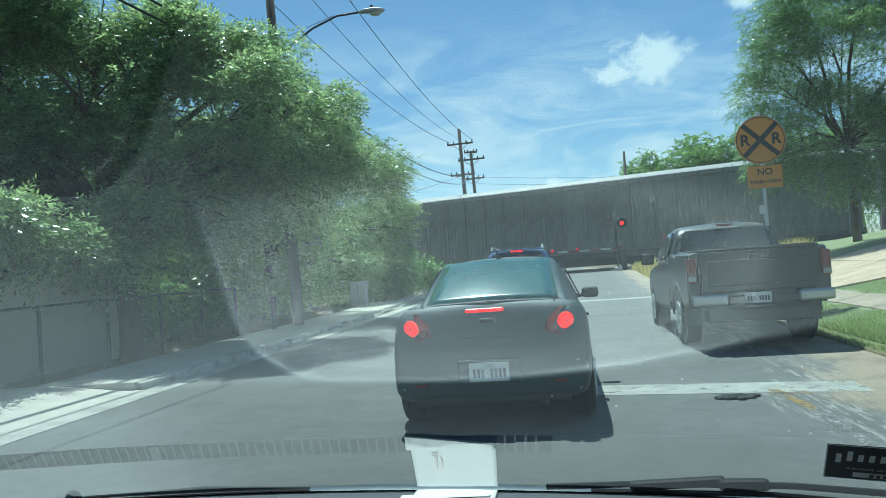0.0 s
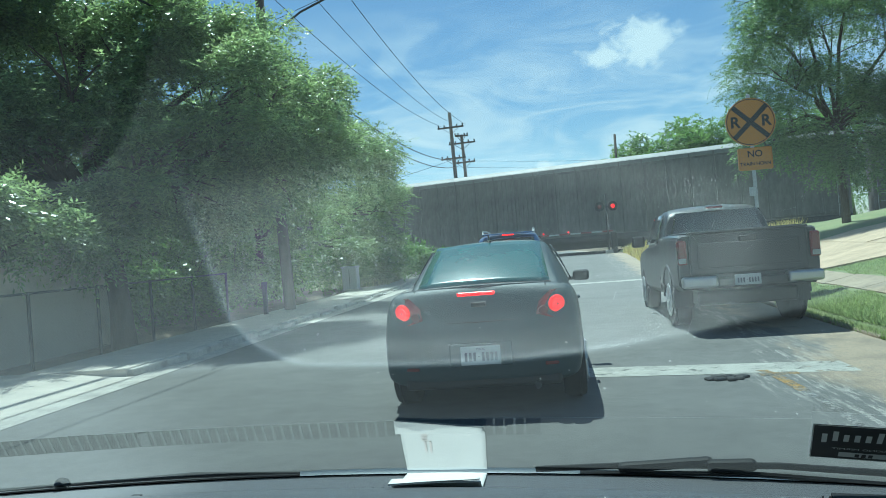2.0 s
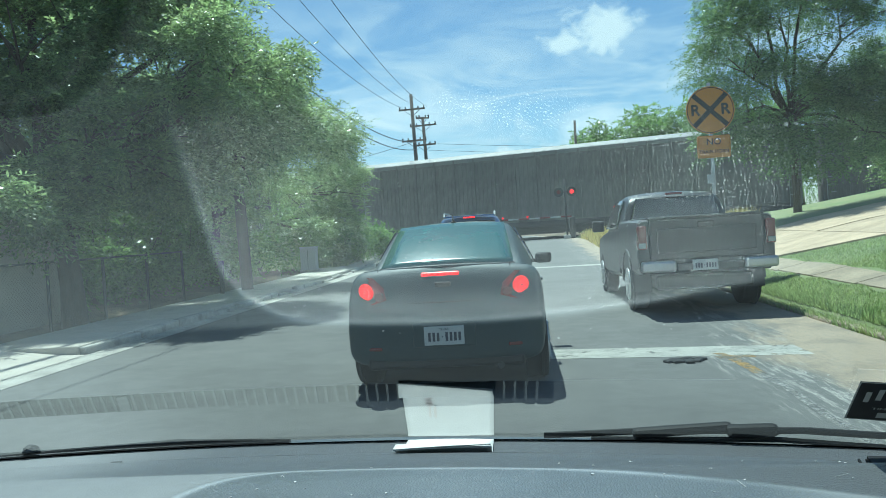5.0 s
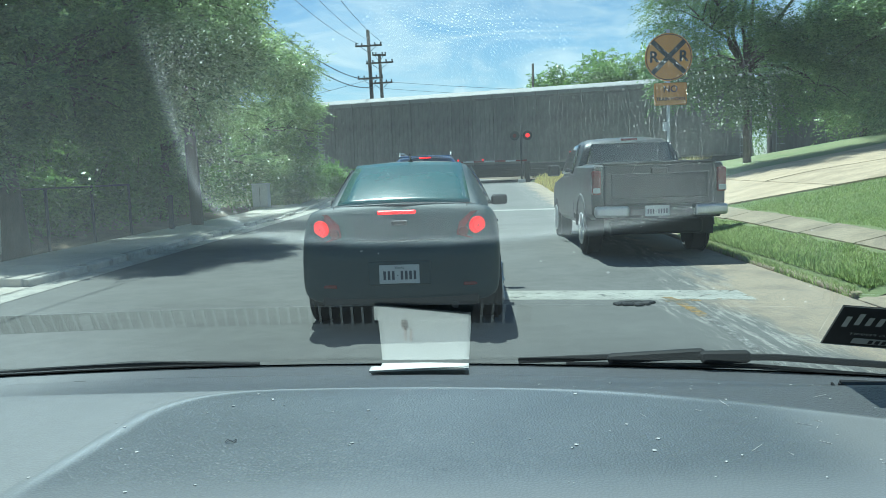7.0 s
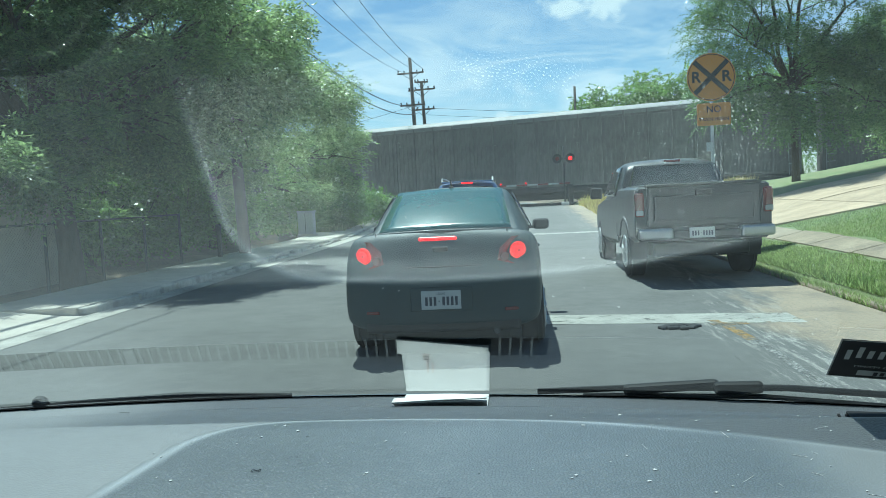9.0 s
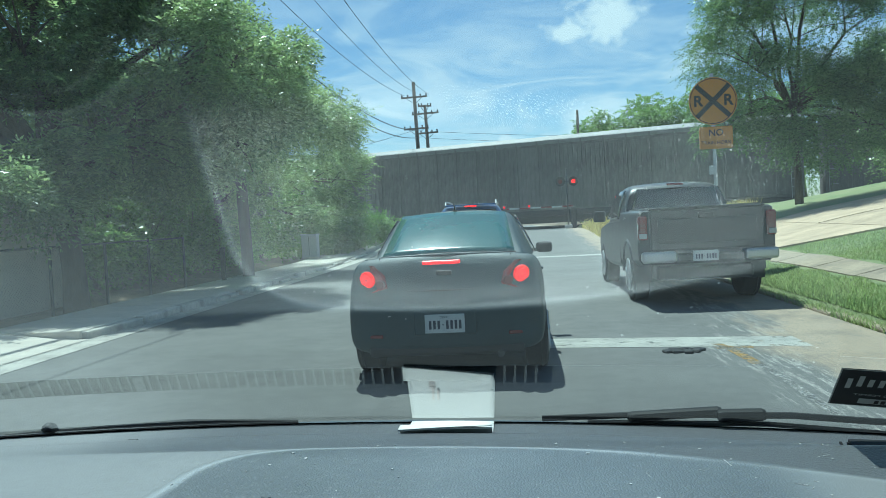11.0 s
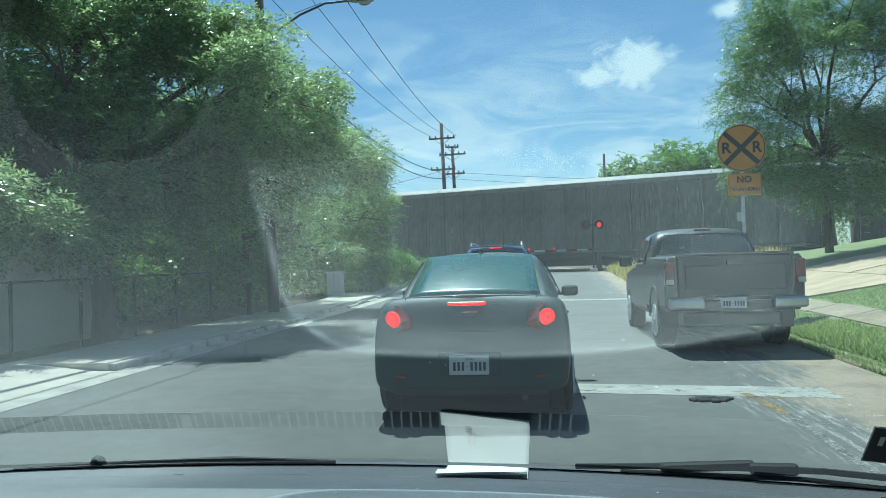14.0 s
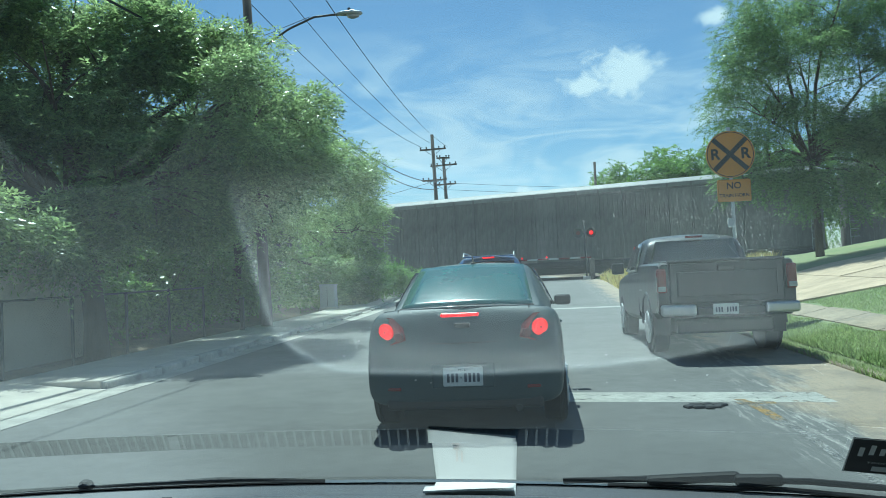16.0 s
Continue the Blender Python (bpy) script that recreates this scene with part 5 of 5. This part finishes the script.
# ---- grass ----
def blades(name, n, place, tall, mat, label, seed, width=0.012):
    rng = np.random.default_rng(seed)
    V = np.empty((n, 3, 3))
    for i in range(n):
        x, y = place(rng)
        z = land_z(x, y)
        h = tall * (0.45 + 0.9 * rng.random())
        a = rng.random() * math.tau
        dx, dy = width * math.cos(a), width * math.sin(a)
        lx, ly = rng.normal(scale=0.35, size=2) * h
        V[i] = ((x - dx, y - dy, z), (x + dx, y + dy, z), (x + lx, y + ly, z + h))
    ob = mesh(name, V.reshape(-1, 3).tolist(), [(3 * i, 3 * i + 1, 3 * i + 2) for i in range(n)], mat)
    return tagged(ob, label, "grass", kind="stuff")


def on_lawn(rng):
    while True:
        x, y = 3.72 + 6.0 * rng.random() ** 1.3, 7.2 + 8.6 * rng.random() ** 1.15
        on_path = 4.5 + 0.05 * math.sin(5 * y) < x < 5.13 + 0.05 * math.sin(4 * y)
        if not on_path and y < 16.1 - 0.63 * (x - 3.8) - 0.05:
            return x, y


blades("grass", 130000, on_lawn, 0.042, BLADE, "short green lawn grass, ragged at the kerb", 1, 0.006)
blades("grass", 6500, lambda g: (3.60 + abs(g.normal(scale=0.16)), 7.2 + 6 * g.random()), 0.085, BLADE, "longer tufts of grass over the kerb", 2, 0.007)
blades("grass", 9000, lambda g: (3.5 + 5 * g.random(), 27 + 13 * g.random()), 0.35, DRY_BLADE, "yellowing weeds on the verge before the railway", 3, 0.02)
blades("grass", 5000, lambda g: (-6.3 - 3.5 * g.random(), 28 + 12 * g.random()), 0.25, BLADE, "green weeds beside the pavement end", 4, 0.02)

# ---- fence and house behind the pavement ----
fence = thing("chain_link_fence", "dark chain-link fence with slim steel posts", "fence", (0, 0, 0))
fy = [5.3, 7.12, 8.94, 10.76, 12.58, 14.4, 16.2, 18.0]
for y in fy:
    fp = part("fence_post", cyl(0.03, 1.25, (-8.2, y, road_z(y) + 0.62), n=10), DARKSTEEL, fence)
for a, b in zip(fy, fy[1:]):
    part("top_rail", tube([(-8.2, a, road_z(a) + 1.22), (-8.2, b, road_z(b) + 1.22)], 0.02, 8), DARKSTEEL, fence)
    bm = bmesh.new()
    n = 24
    for k in range(-16, n):
        for s in (1, -1):
            y0, y1, z0, z1 = a + k * (b - a) / n, a + (k + 16) * (b - a) / n, 0.06, 1.2
            if s < 0:
                z0, z1 = z1, z0
            c0, c1 = max(a, y0), min(b, y1)
            if c1 - c0 < 0.02:
                continue
            w0, w1 = z0 + (z1 - z0) * (c0 - y0) / (y1 - y0), z0 + (z1 - z0) * (c1 - y0) / (y1 - y0)
            tube([(-8.2 + 0.004 * s, c0, road_z(c0) + w0), (-8.2 + 0.004 * s, c1, road_z(c1) + w1)], 0.0013, 3, bm)
    part("mesh_panel", bm, DARKSTEEL, fence)
house = thing("house", "low beige house in the shade behind the fence", "house", (-10.65, 9.1, 0.1))
wall = part("wall", box(4.2, 9.6, 2.7, (0, 0, 1.35), 0.02), WALLBEIGE, house)
part("roof", loft([[(-2.5, y, 2.65), (2.6, y, 2.65), (2.6, y, 2.76), (0, y, 4.1), (-2.5, y, 2.76)] for y in (-5.2, 5.2)]), DARKSTEEL, house)
# ---- the car that carries the camera ----
RAKE = math.tan(radians(31))


def glass_y(x, z):
    return 0.835 - 0.25 * (x + 0.25) ** 2 - (z - 1.09) / RAKE


own = thing("carrying_car", "car cabin with a grey dashboard and raked windshield", "car", (0, 0, 0))
X0, X1 = -1.06, 0.62
gxs, gzs = frange(X0, X1, 40), frange(1.055, 1.56, 24)
v = [(x, glass_y(x, z), z) for z in gzs for x in gxs]
f = [(j * 40 + i, j * 40 + i + 1, (j + 1) * 40 + i + 1, (j + 1) * 40 + i) for j in range(23) for i in range(39)]
ws = mesh("windshield", v, f, WINDSHIELD, own, True, "clear raked windshield")
ws.visible_shadow = False


def pad_depth(x, y):
    """Metres inside the outline of the raised grained pad; its front corner is rounded."""
    left = x + 0.264 + 0.11 * (0.53 - y)
    front = 0.645 - 0.72 * max(0.0, x + 0.13) ** 2 - y
    right = 0.345 - x
    r = 0.085
    if left < r and front < r:
        return r - math.hypot(r - left, r - front)
    return min(left, front, right)


def binnacle(x, y):
    """Under 1 on the hood over the instruments."""
    return (abs((x + 0.392) / 0.107) ** 2.4 + max(0.0, (y - 0.26) / 0.156) ** 2.4) ** (1 / 2.4)


def lip_y(x):
    return glass_y(x, 1.09) - 0.104


def dash_z(x, y):
    lip = lip_y(x)
    d = pad_depth(x, y)
    z = 1.1225 - 0.0125 * smooth01((y - 0.60) / (lip - 0.60)) + 0.0006 * smooth01((d + 0.010) / 0.022) + 0.0004 * math.exp(-(((d - 0.002) / 0.006) ** 2))
    z -= 0.012 * smooth01((y - lip) / 0.007)
    z += 0.020 * smooth01((1.02 - binnacle(x, y)) / 0.16)
    z -= 0.25 * smooth01((0.47 - y) / 0.40) ** 2
    return z


nx, ny = 340, 280
dv, df = [], []
for j in range(ny):
    for i in range(nx):
        x = X0 + (X1 - X0) * i / (nx - 1)
        y1 = glass_y(x, 1.09) - 0.016
        y = 0.08 + (y1 - 0.08) * j / (ny - 1)
        dv.append((x, y, dash_z(x, y)))
df = [(j * nx + i, j * nx + i + 1, (j + 1) * nx + i + 1, (j + 1) * nx + i) for j in range(ny - 1) for i in range(nx - 1)]
dash = mesh("dashboard", dv, df, DASH, own, True, "grey grained dashboard with a shallow pad")
dash.data.materials.append(DASHPAD)
dash.data.materials.append(BINNACLE)
dash.data.polygons.foreach_set("material_index", [2 if binnacle(*p.center[:2]) < 0.99 else (1 if pad_depth(*p.center[:2]) > -0.006 else 0) for p in dash.data.polygons])
pad = dash.data.attributes.new("pad", "FLOAT", "POINT")
pad.data.foreach_set("value", [smooth01((pad_depth(p[0], p[1]) + 0.006) / 0.010) * (0.12 + 0.88 * smooth01((p[1] - 0.385) / 0.075)) * (1 - 0.9 * smooth01((p[0] - 0.19) / 0.07)) for p in dv])
# painted glint band along the pad's edge, weaker to the right
rim_at = dash.data.attributes.new("rim", "FLOAT", "POINT")
rim_at.data.foreach_set("value", [0.85 * math.exp(-(((pad_depth(p[0], p[1]) - 0.002) / 0.005) ** 2)) * smooth01((p[1] - 0.36) / 0.14) * (1 - 0.75 * smooth01((p[0] - 0.08) / 0.12)) for p in dv])
# where the strip's dim reflection is painted dark; fades out to the left
strip_at = dash.data.attributes.new("strip", "FLOAT", "POINT")
strip_at.data.foreach_set("value", [smooth01((p[1] - 0.640 + 0.72 * max(0.0, p[0] + 0.13) ** 2) / 0.012) * smooth01((p[0] + 0.50) / 0.22) for p in dv])
# black band along the foot of the glass, seen from inside
bx = frange(X0, X1, 40)
v = [(x, glass_y(x, z) - 0.004, z) for z in (1.06, 1.1005) for x in bx]
mesh("black_band", v, [(i, i + 1, 40 + i + 1, 40 + i) for i in range(39)], TRIM, own, True, "black band along the glass foot")
# defroster slots
vent = part("defroster_vent", loft([[(x, glass_y(x, 1.09) - 0.094 + dy, 1.0982 + dz) for dy, dz in ((-0.004, 0.0012), (0.022, 0.0012), (0.022, -0.01), (-0.004, -0.01))] for x in frange(-0.80, 0.055, 40)]), VENT, own, "black slotted defroster vent")
rib = None
for k in range(75):
    x = -0.79 + 0.0112 * k
    if rib is None:
        rib = part("vent_rib", box(0.0026, 0.0255, 0.0012, (0, 0, 0)), RIB, vent)
        ob = rib
    else:
        ob = new("vent_rib", rib.data)
        ob.parent = vent
    ob.location = (x, glass_y(x, 1.09) - 0.0855, 1.1000)
part("vent_plug", box(0.012, 0.02, 0.004, (-0.408, glass_y(-0.408, 1.09) - 0.0855, 1.1015), 0.001), RIB, vent)
cz = dash_z(0.375, 0.622)
cv = part("corner_vent", box(0.13, 0.022, 0.004, (0.375, 0.622, cz + 0.001), 0.001, (0, 0, -13)), TRIM, own, "black corner vent")
for k in range(24):
    part("corner_rib", box(0.0016, 0.011, 0.002, (0.305 + 0.0056 * k, 0.6385 - 0.0013 * k, cz + 0.0005), 0, (0, 0, -13)), VENT, cv)
# cowl, hood, wipers
v = [(x, glass_y(x, 1.09) + d, z) for d, z in ((0.015, 1.045), (0.10, 1.032), (0.16, 1.034)) for x in bx]
mesh("cowl", v, [(r * 40 + i, r * 40 + i + 1, (r + 1) * 40 + i + 1, (r + 1) * 40 + i) for r in range(2) for i in range(39)], TRIM, own, True)
hv = [(x, glass_y(x, 1.09) + d, z - 0.12 * (x + 0.25) ** 2 * min(1, d)) for d, z in ((0.15, 1.048), (0.165, 1.0545), (0.30, 1.012), (0.6, 0.91), (1.0, 0.74), (1.15, 0.5)) for x in bx]
mesh("hood", hv, [(r * 40 + i, r * 40 + i + 1, (r + 1) * 40 + i + 1, (r + 1) * 40 + i) for r in range(5) for i in range(39)], HOOD, own, True, "silver hood")


def on_glass(x, z, out):
    return (x, glass_y(x, z) + out * 0.515, z + out * 0.857)


wr = part("wiper", tube([on_glass(0.05, 1.088, 0.010), on_glass(0.16, 1.096, 0.012), on_glass(0.30, 1.102, 0.012), on_glass(0.47, 1.094, 0.012)], 0.0034, 8), TRIM, own, "black wiper arm")
part("wiper_blade", tube([on_glass(0.10, 1.091, 0.005), on_glass(0.28, 1.097, 0.005), on_glass(0.46, 1.086, 0.005)], 0.003, 6), RUBBER, wr)
part("wiper_joint", box(0.10, 0.016, 0.010, on_glass(0.19, 1.098, 0.012), 0.005, (0, -4, -8)), TRIM, wr)
part("wiper_clip", box(0.05, 0.016, 0.012, on_glass(0.255, 1.100, 0.012), 0.005, (0, -2, -10)), TRIM, wr)
wl2 = part("wiper", tube([on_glass(-0.66, 1.082, 0.008), on_glass(-0.5, 1.088, 0.008), on_glass(-0.38, 1.09, 0.010), on_glass(-0.25, 1.08, 0.010)], 0.005, 8), TRIM, own, "black wiper arm")
part("washer_nozzle", loft([[on_glass(-0.54 + 0.008 * s * math.cos(a), 1.098 + 0.006 * s * math.sin(a), 0.004 + d) for a in [k * math.tau / 12 for k in range(12)]] for s, d in ((1, 0), (1, 0.004), (0.6, 0.009))]), TRIM, own, "small black washer nozzle")
# cabin shell
part("roof_panel", box(X1 - X0 + 0.1, 1.9, 0.05, ((X0 + X1) / 2, -0.90, 1.585), 0.02), LINER, own)
for s, x in ((-1, X0), (1, X1)):
    part("front_pillar", tube([(x + 0.02 * s, glass_y(x, 1.05) + 0.0, 1.05), (x + 0.02 * s, glass_y(x, 1.3), 1.3), (x + 0.02 * s, glass_y(x, 1.57), 1.57)], 0.045, 8), LINER, own)
    part("door_panel", box(0.06, 2.6, 0.75, (x + 0.04 * s, -0.55, 0.72), 0.02), LINER, own)
    part("rear_pillar", box(0.06, 0.7, 0.55, (x + 0.03 * s, -1.5, 1.3), 0.02), LINER, own)
part("rear_wall", box(X1 - X0, 0.06, 1.3, ((X0 + X1) / 2, -1.85, 0.95), 0.02), LINER, own)
part("cabin_floor", box(X1 - X0, 2.7, 0.06, ((X0 + X1) / 2, -0.55, 0.36), 0.02), LINER, own)
part("firewall", box(X1 - X0, 0.05, 0.7, ((X0 + X1) / 2, 0.85, 0.68), 0.01), LINER, own)
for s in (-1, 1):
    for y in (-1.4, 1.3):
        wheel(-0.25 + s * 0.72, y, 0.33, 0.2, s, own)

# specks and a stray curl on the pad
rng = random.Random(5)
bm = bmesh.new()
for k in range(60):
    x, y = rng.uniform(-0.28, 0.30), rng.uniform(0.42, 0.66)
    r = rng.uniform(0.0004, 0.0011)
    box(r * 2, r * rng.uniform(1.0, 3.0), r * 0.6, (x, y, dash_z(x, y) + r * 0.3), 0, (0, 0, rng.uniform(0, 90)), bm=bm)
for k in range(13):
    x, y = rng.uniform(0.12, 0.27), rng.uniform(0.40, 0.58)
    box(rng.uniform(0.004, 0.018), 0.00035, 0.0003, (x, y, dash_z(x, y) + 0.0002), 0, (0, 0, rng.uniform(20, 160)), bm=bm)
tagged(part("dust", bm, DUST), "pale dust specks lying on the dashboard pad", "dust", kind="stuff")
curl = [(-0.169 + 0.0036 * math.cos(a) * (1 + 0.2 * math.sin(2 * a)), 0.501 + 0.0014 * math.sin(a), dash_z(-0.169, 0.501) + 0.0012 + 0.0008 * math.sin(3 * a)) for a in [k * 0.33 for k in range(22)]]
tagged(part("stray_thread", tube(curl, 0.00025, 5), BINNACLE), "small dark curled thread on the dashboard", "thread")

# paper on the dash
def paper_pt(u, w):
    """The leaf lies in the well at the glass foot (w = 1) and curls up over the lip (w = 0)."""
    near, far = 0.723 + 0.001 * u, 0.808 - 0.010 * u
    x = -0.103 + 0.098 * u + 0.003 * w * (1 - u)
    y = near + (far - near) * w
    z = 1.1005 + 0.0125 * smooth01((0.30 - w) / 0.24) + 0.001 * math.sin(3 * u)
    return (x, y, z)


def flap_pt(u, w):
    """The folded-over end, lying back on the leaf, open towards u = 1."""
    x, y, z = paper_pt(u, 0)
    y += (0.019 - 0.010 * u) * w
    z += 0.0009 + (0.0003 + 0.0022 * u * u) * math.sin(min(1.0, 0.25 + 0.75 * w) * math.pi)
    return (x, y, z)


sheet_paper = thing("folded_paper", "folded white paper lying on the dashboard against the glass", "paper", (0, 0, 0))
n = 16
for nm, fn in (("leaf", paper_pt), ("folded_edge", flap_pt)):
    v = [fn(i / n, j / n) for j in range(n + 1) for i in range(n + 1)]
    lf = mesh(nm, v, [(j * 17 + i, j * 17 + i + 1, (j + 1) * 17 + i + 1, (j + 1) * 17 + i) for j in range(n) for i in range(n)], PAPER, sheet_paper, True)
    lf.modifiers.new("thick", "SOLIDIFY").thickness = 0.0008
bm = bmesh.new()
for k in range(9):
    x, y, z = paper_pt(0.26 + 0.026 * (k % 3), 0.34 + 0.05 * (k // 3))
    box(0.0022, 0.0022, 0.0004, (x, y, z + 0.0012), bm=bm)
for k in range(2):
    x, y, z = paper_pt(0.29 + 0.06 * k, 0.56)
    box(0.0025, 0.016, 0.0004, (x, y, z + 0.0012), bm=bm)
part("faint_print", bm, PAPERINK, sheet_paper, "faint pink print")

# permit sticker inside the glass
def on_pane(x, z):
    return Vector((x, glass_y(x, z) - 0.003, z - 0.004))


permit = thing("permit_sticker", "black permit sticker on the inside of the windshield", "sticker", (0, 0, 0))
n = 8
def sticker_pt(u, w):
    """u along the width from its inner edge, w up the glass."""
    return on_pane(0.301 - 0.016 * w + 0.0735 * u, 1.151 + 0.046 * w - 0.006 * u)
v = [sticker_pt(i / n, j / n) for j in range(n + 1) for i in range(n + 1)]
st = mesh("backing", v, [(j * 9 + i, j * 9 + i + 1, (j + 1) * 9 + i + 1, (j + 1) * 9 + i) for j in range(n) for i in range(n)], STICKER, permit, True)


def sticker_bar(u0, u1, w0, w1, mat, name, rise=0.0006):
    q = [sticker_pt(u, w) + Vector((0, -0.5, -0.85)) * rise for u, w in ((u0, w0), (u1, w0), (u1, w1), (u0, w1))]
    return mesh(name, q, [(0, 1, 2, 3)], mat, permit)


sticker_bar(0.30, 0.83, 0.08, 0.23, STICKERINK, "number_strip", 0.0006)
for k in range(3):
    sticker_bar(0.47 + 0.07 * k, 0.515 + 0.07 * k, 0.105, 0.205, STICKER, "number_bar", 0.0011)
for u0, u1, w0, w1 in ((0, 0.012, 0, 1), (0.988, 1, 0, 1), (0, 1, 0, 0.02), (0, 1, 0.98, 1)):
    sticker_bar(u0, u1, w0, w1, STICKERINK, "white_edge", 0.0005)


def sticker_word(text, u, w, size):
    cu = bpy.data.curves.new("word", "FONT")
    cu.body, cu.size = text, size
    cu.align_x, cu.align_y = "CENTER", "CENTER"
    tmp = bpy.data.objects.new("word", cu)
    me = bpy.data.meshes.new_from_object(tmp)
    bpy.data.objects.remove(tmp)
    c = sticker_pt(u, w)
    ax = (sticker_pt(u + 0.1, w) - sticker_pt(u - 0.1, w)).normalized()
    ay = (sticker_pt(u, w + 0.1) - sticker_pt(u, w - 0.1)).normalized()
    for vt in me.vertices:
        p = vt.co.copy()
        vt.co = c - ax * p.x + ay * p.y + Vector((0, -0.5, -0.85)) * 0.0009
    me.materials.clear()
    me.materials.append(STICKERINK)
    ob = new("printed_word", me)
    ob.parent = permit


sticker_word("PARKING PERMIT", 0.56, 0.34, 0.0066)
for k in range(8):
    h = (0.16, 0.24, 0.16, 0.16, 0.16, 0.26, 0.26, 0.20)[k]
    sticker_bar(0.10 + 0.11 * k, 0.155 + 0.11 * k, 0.56 if k else 0.50, 0.60 + h, STICKERINK, "mark_bar")
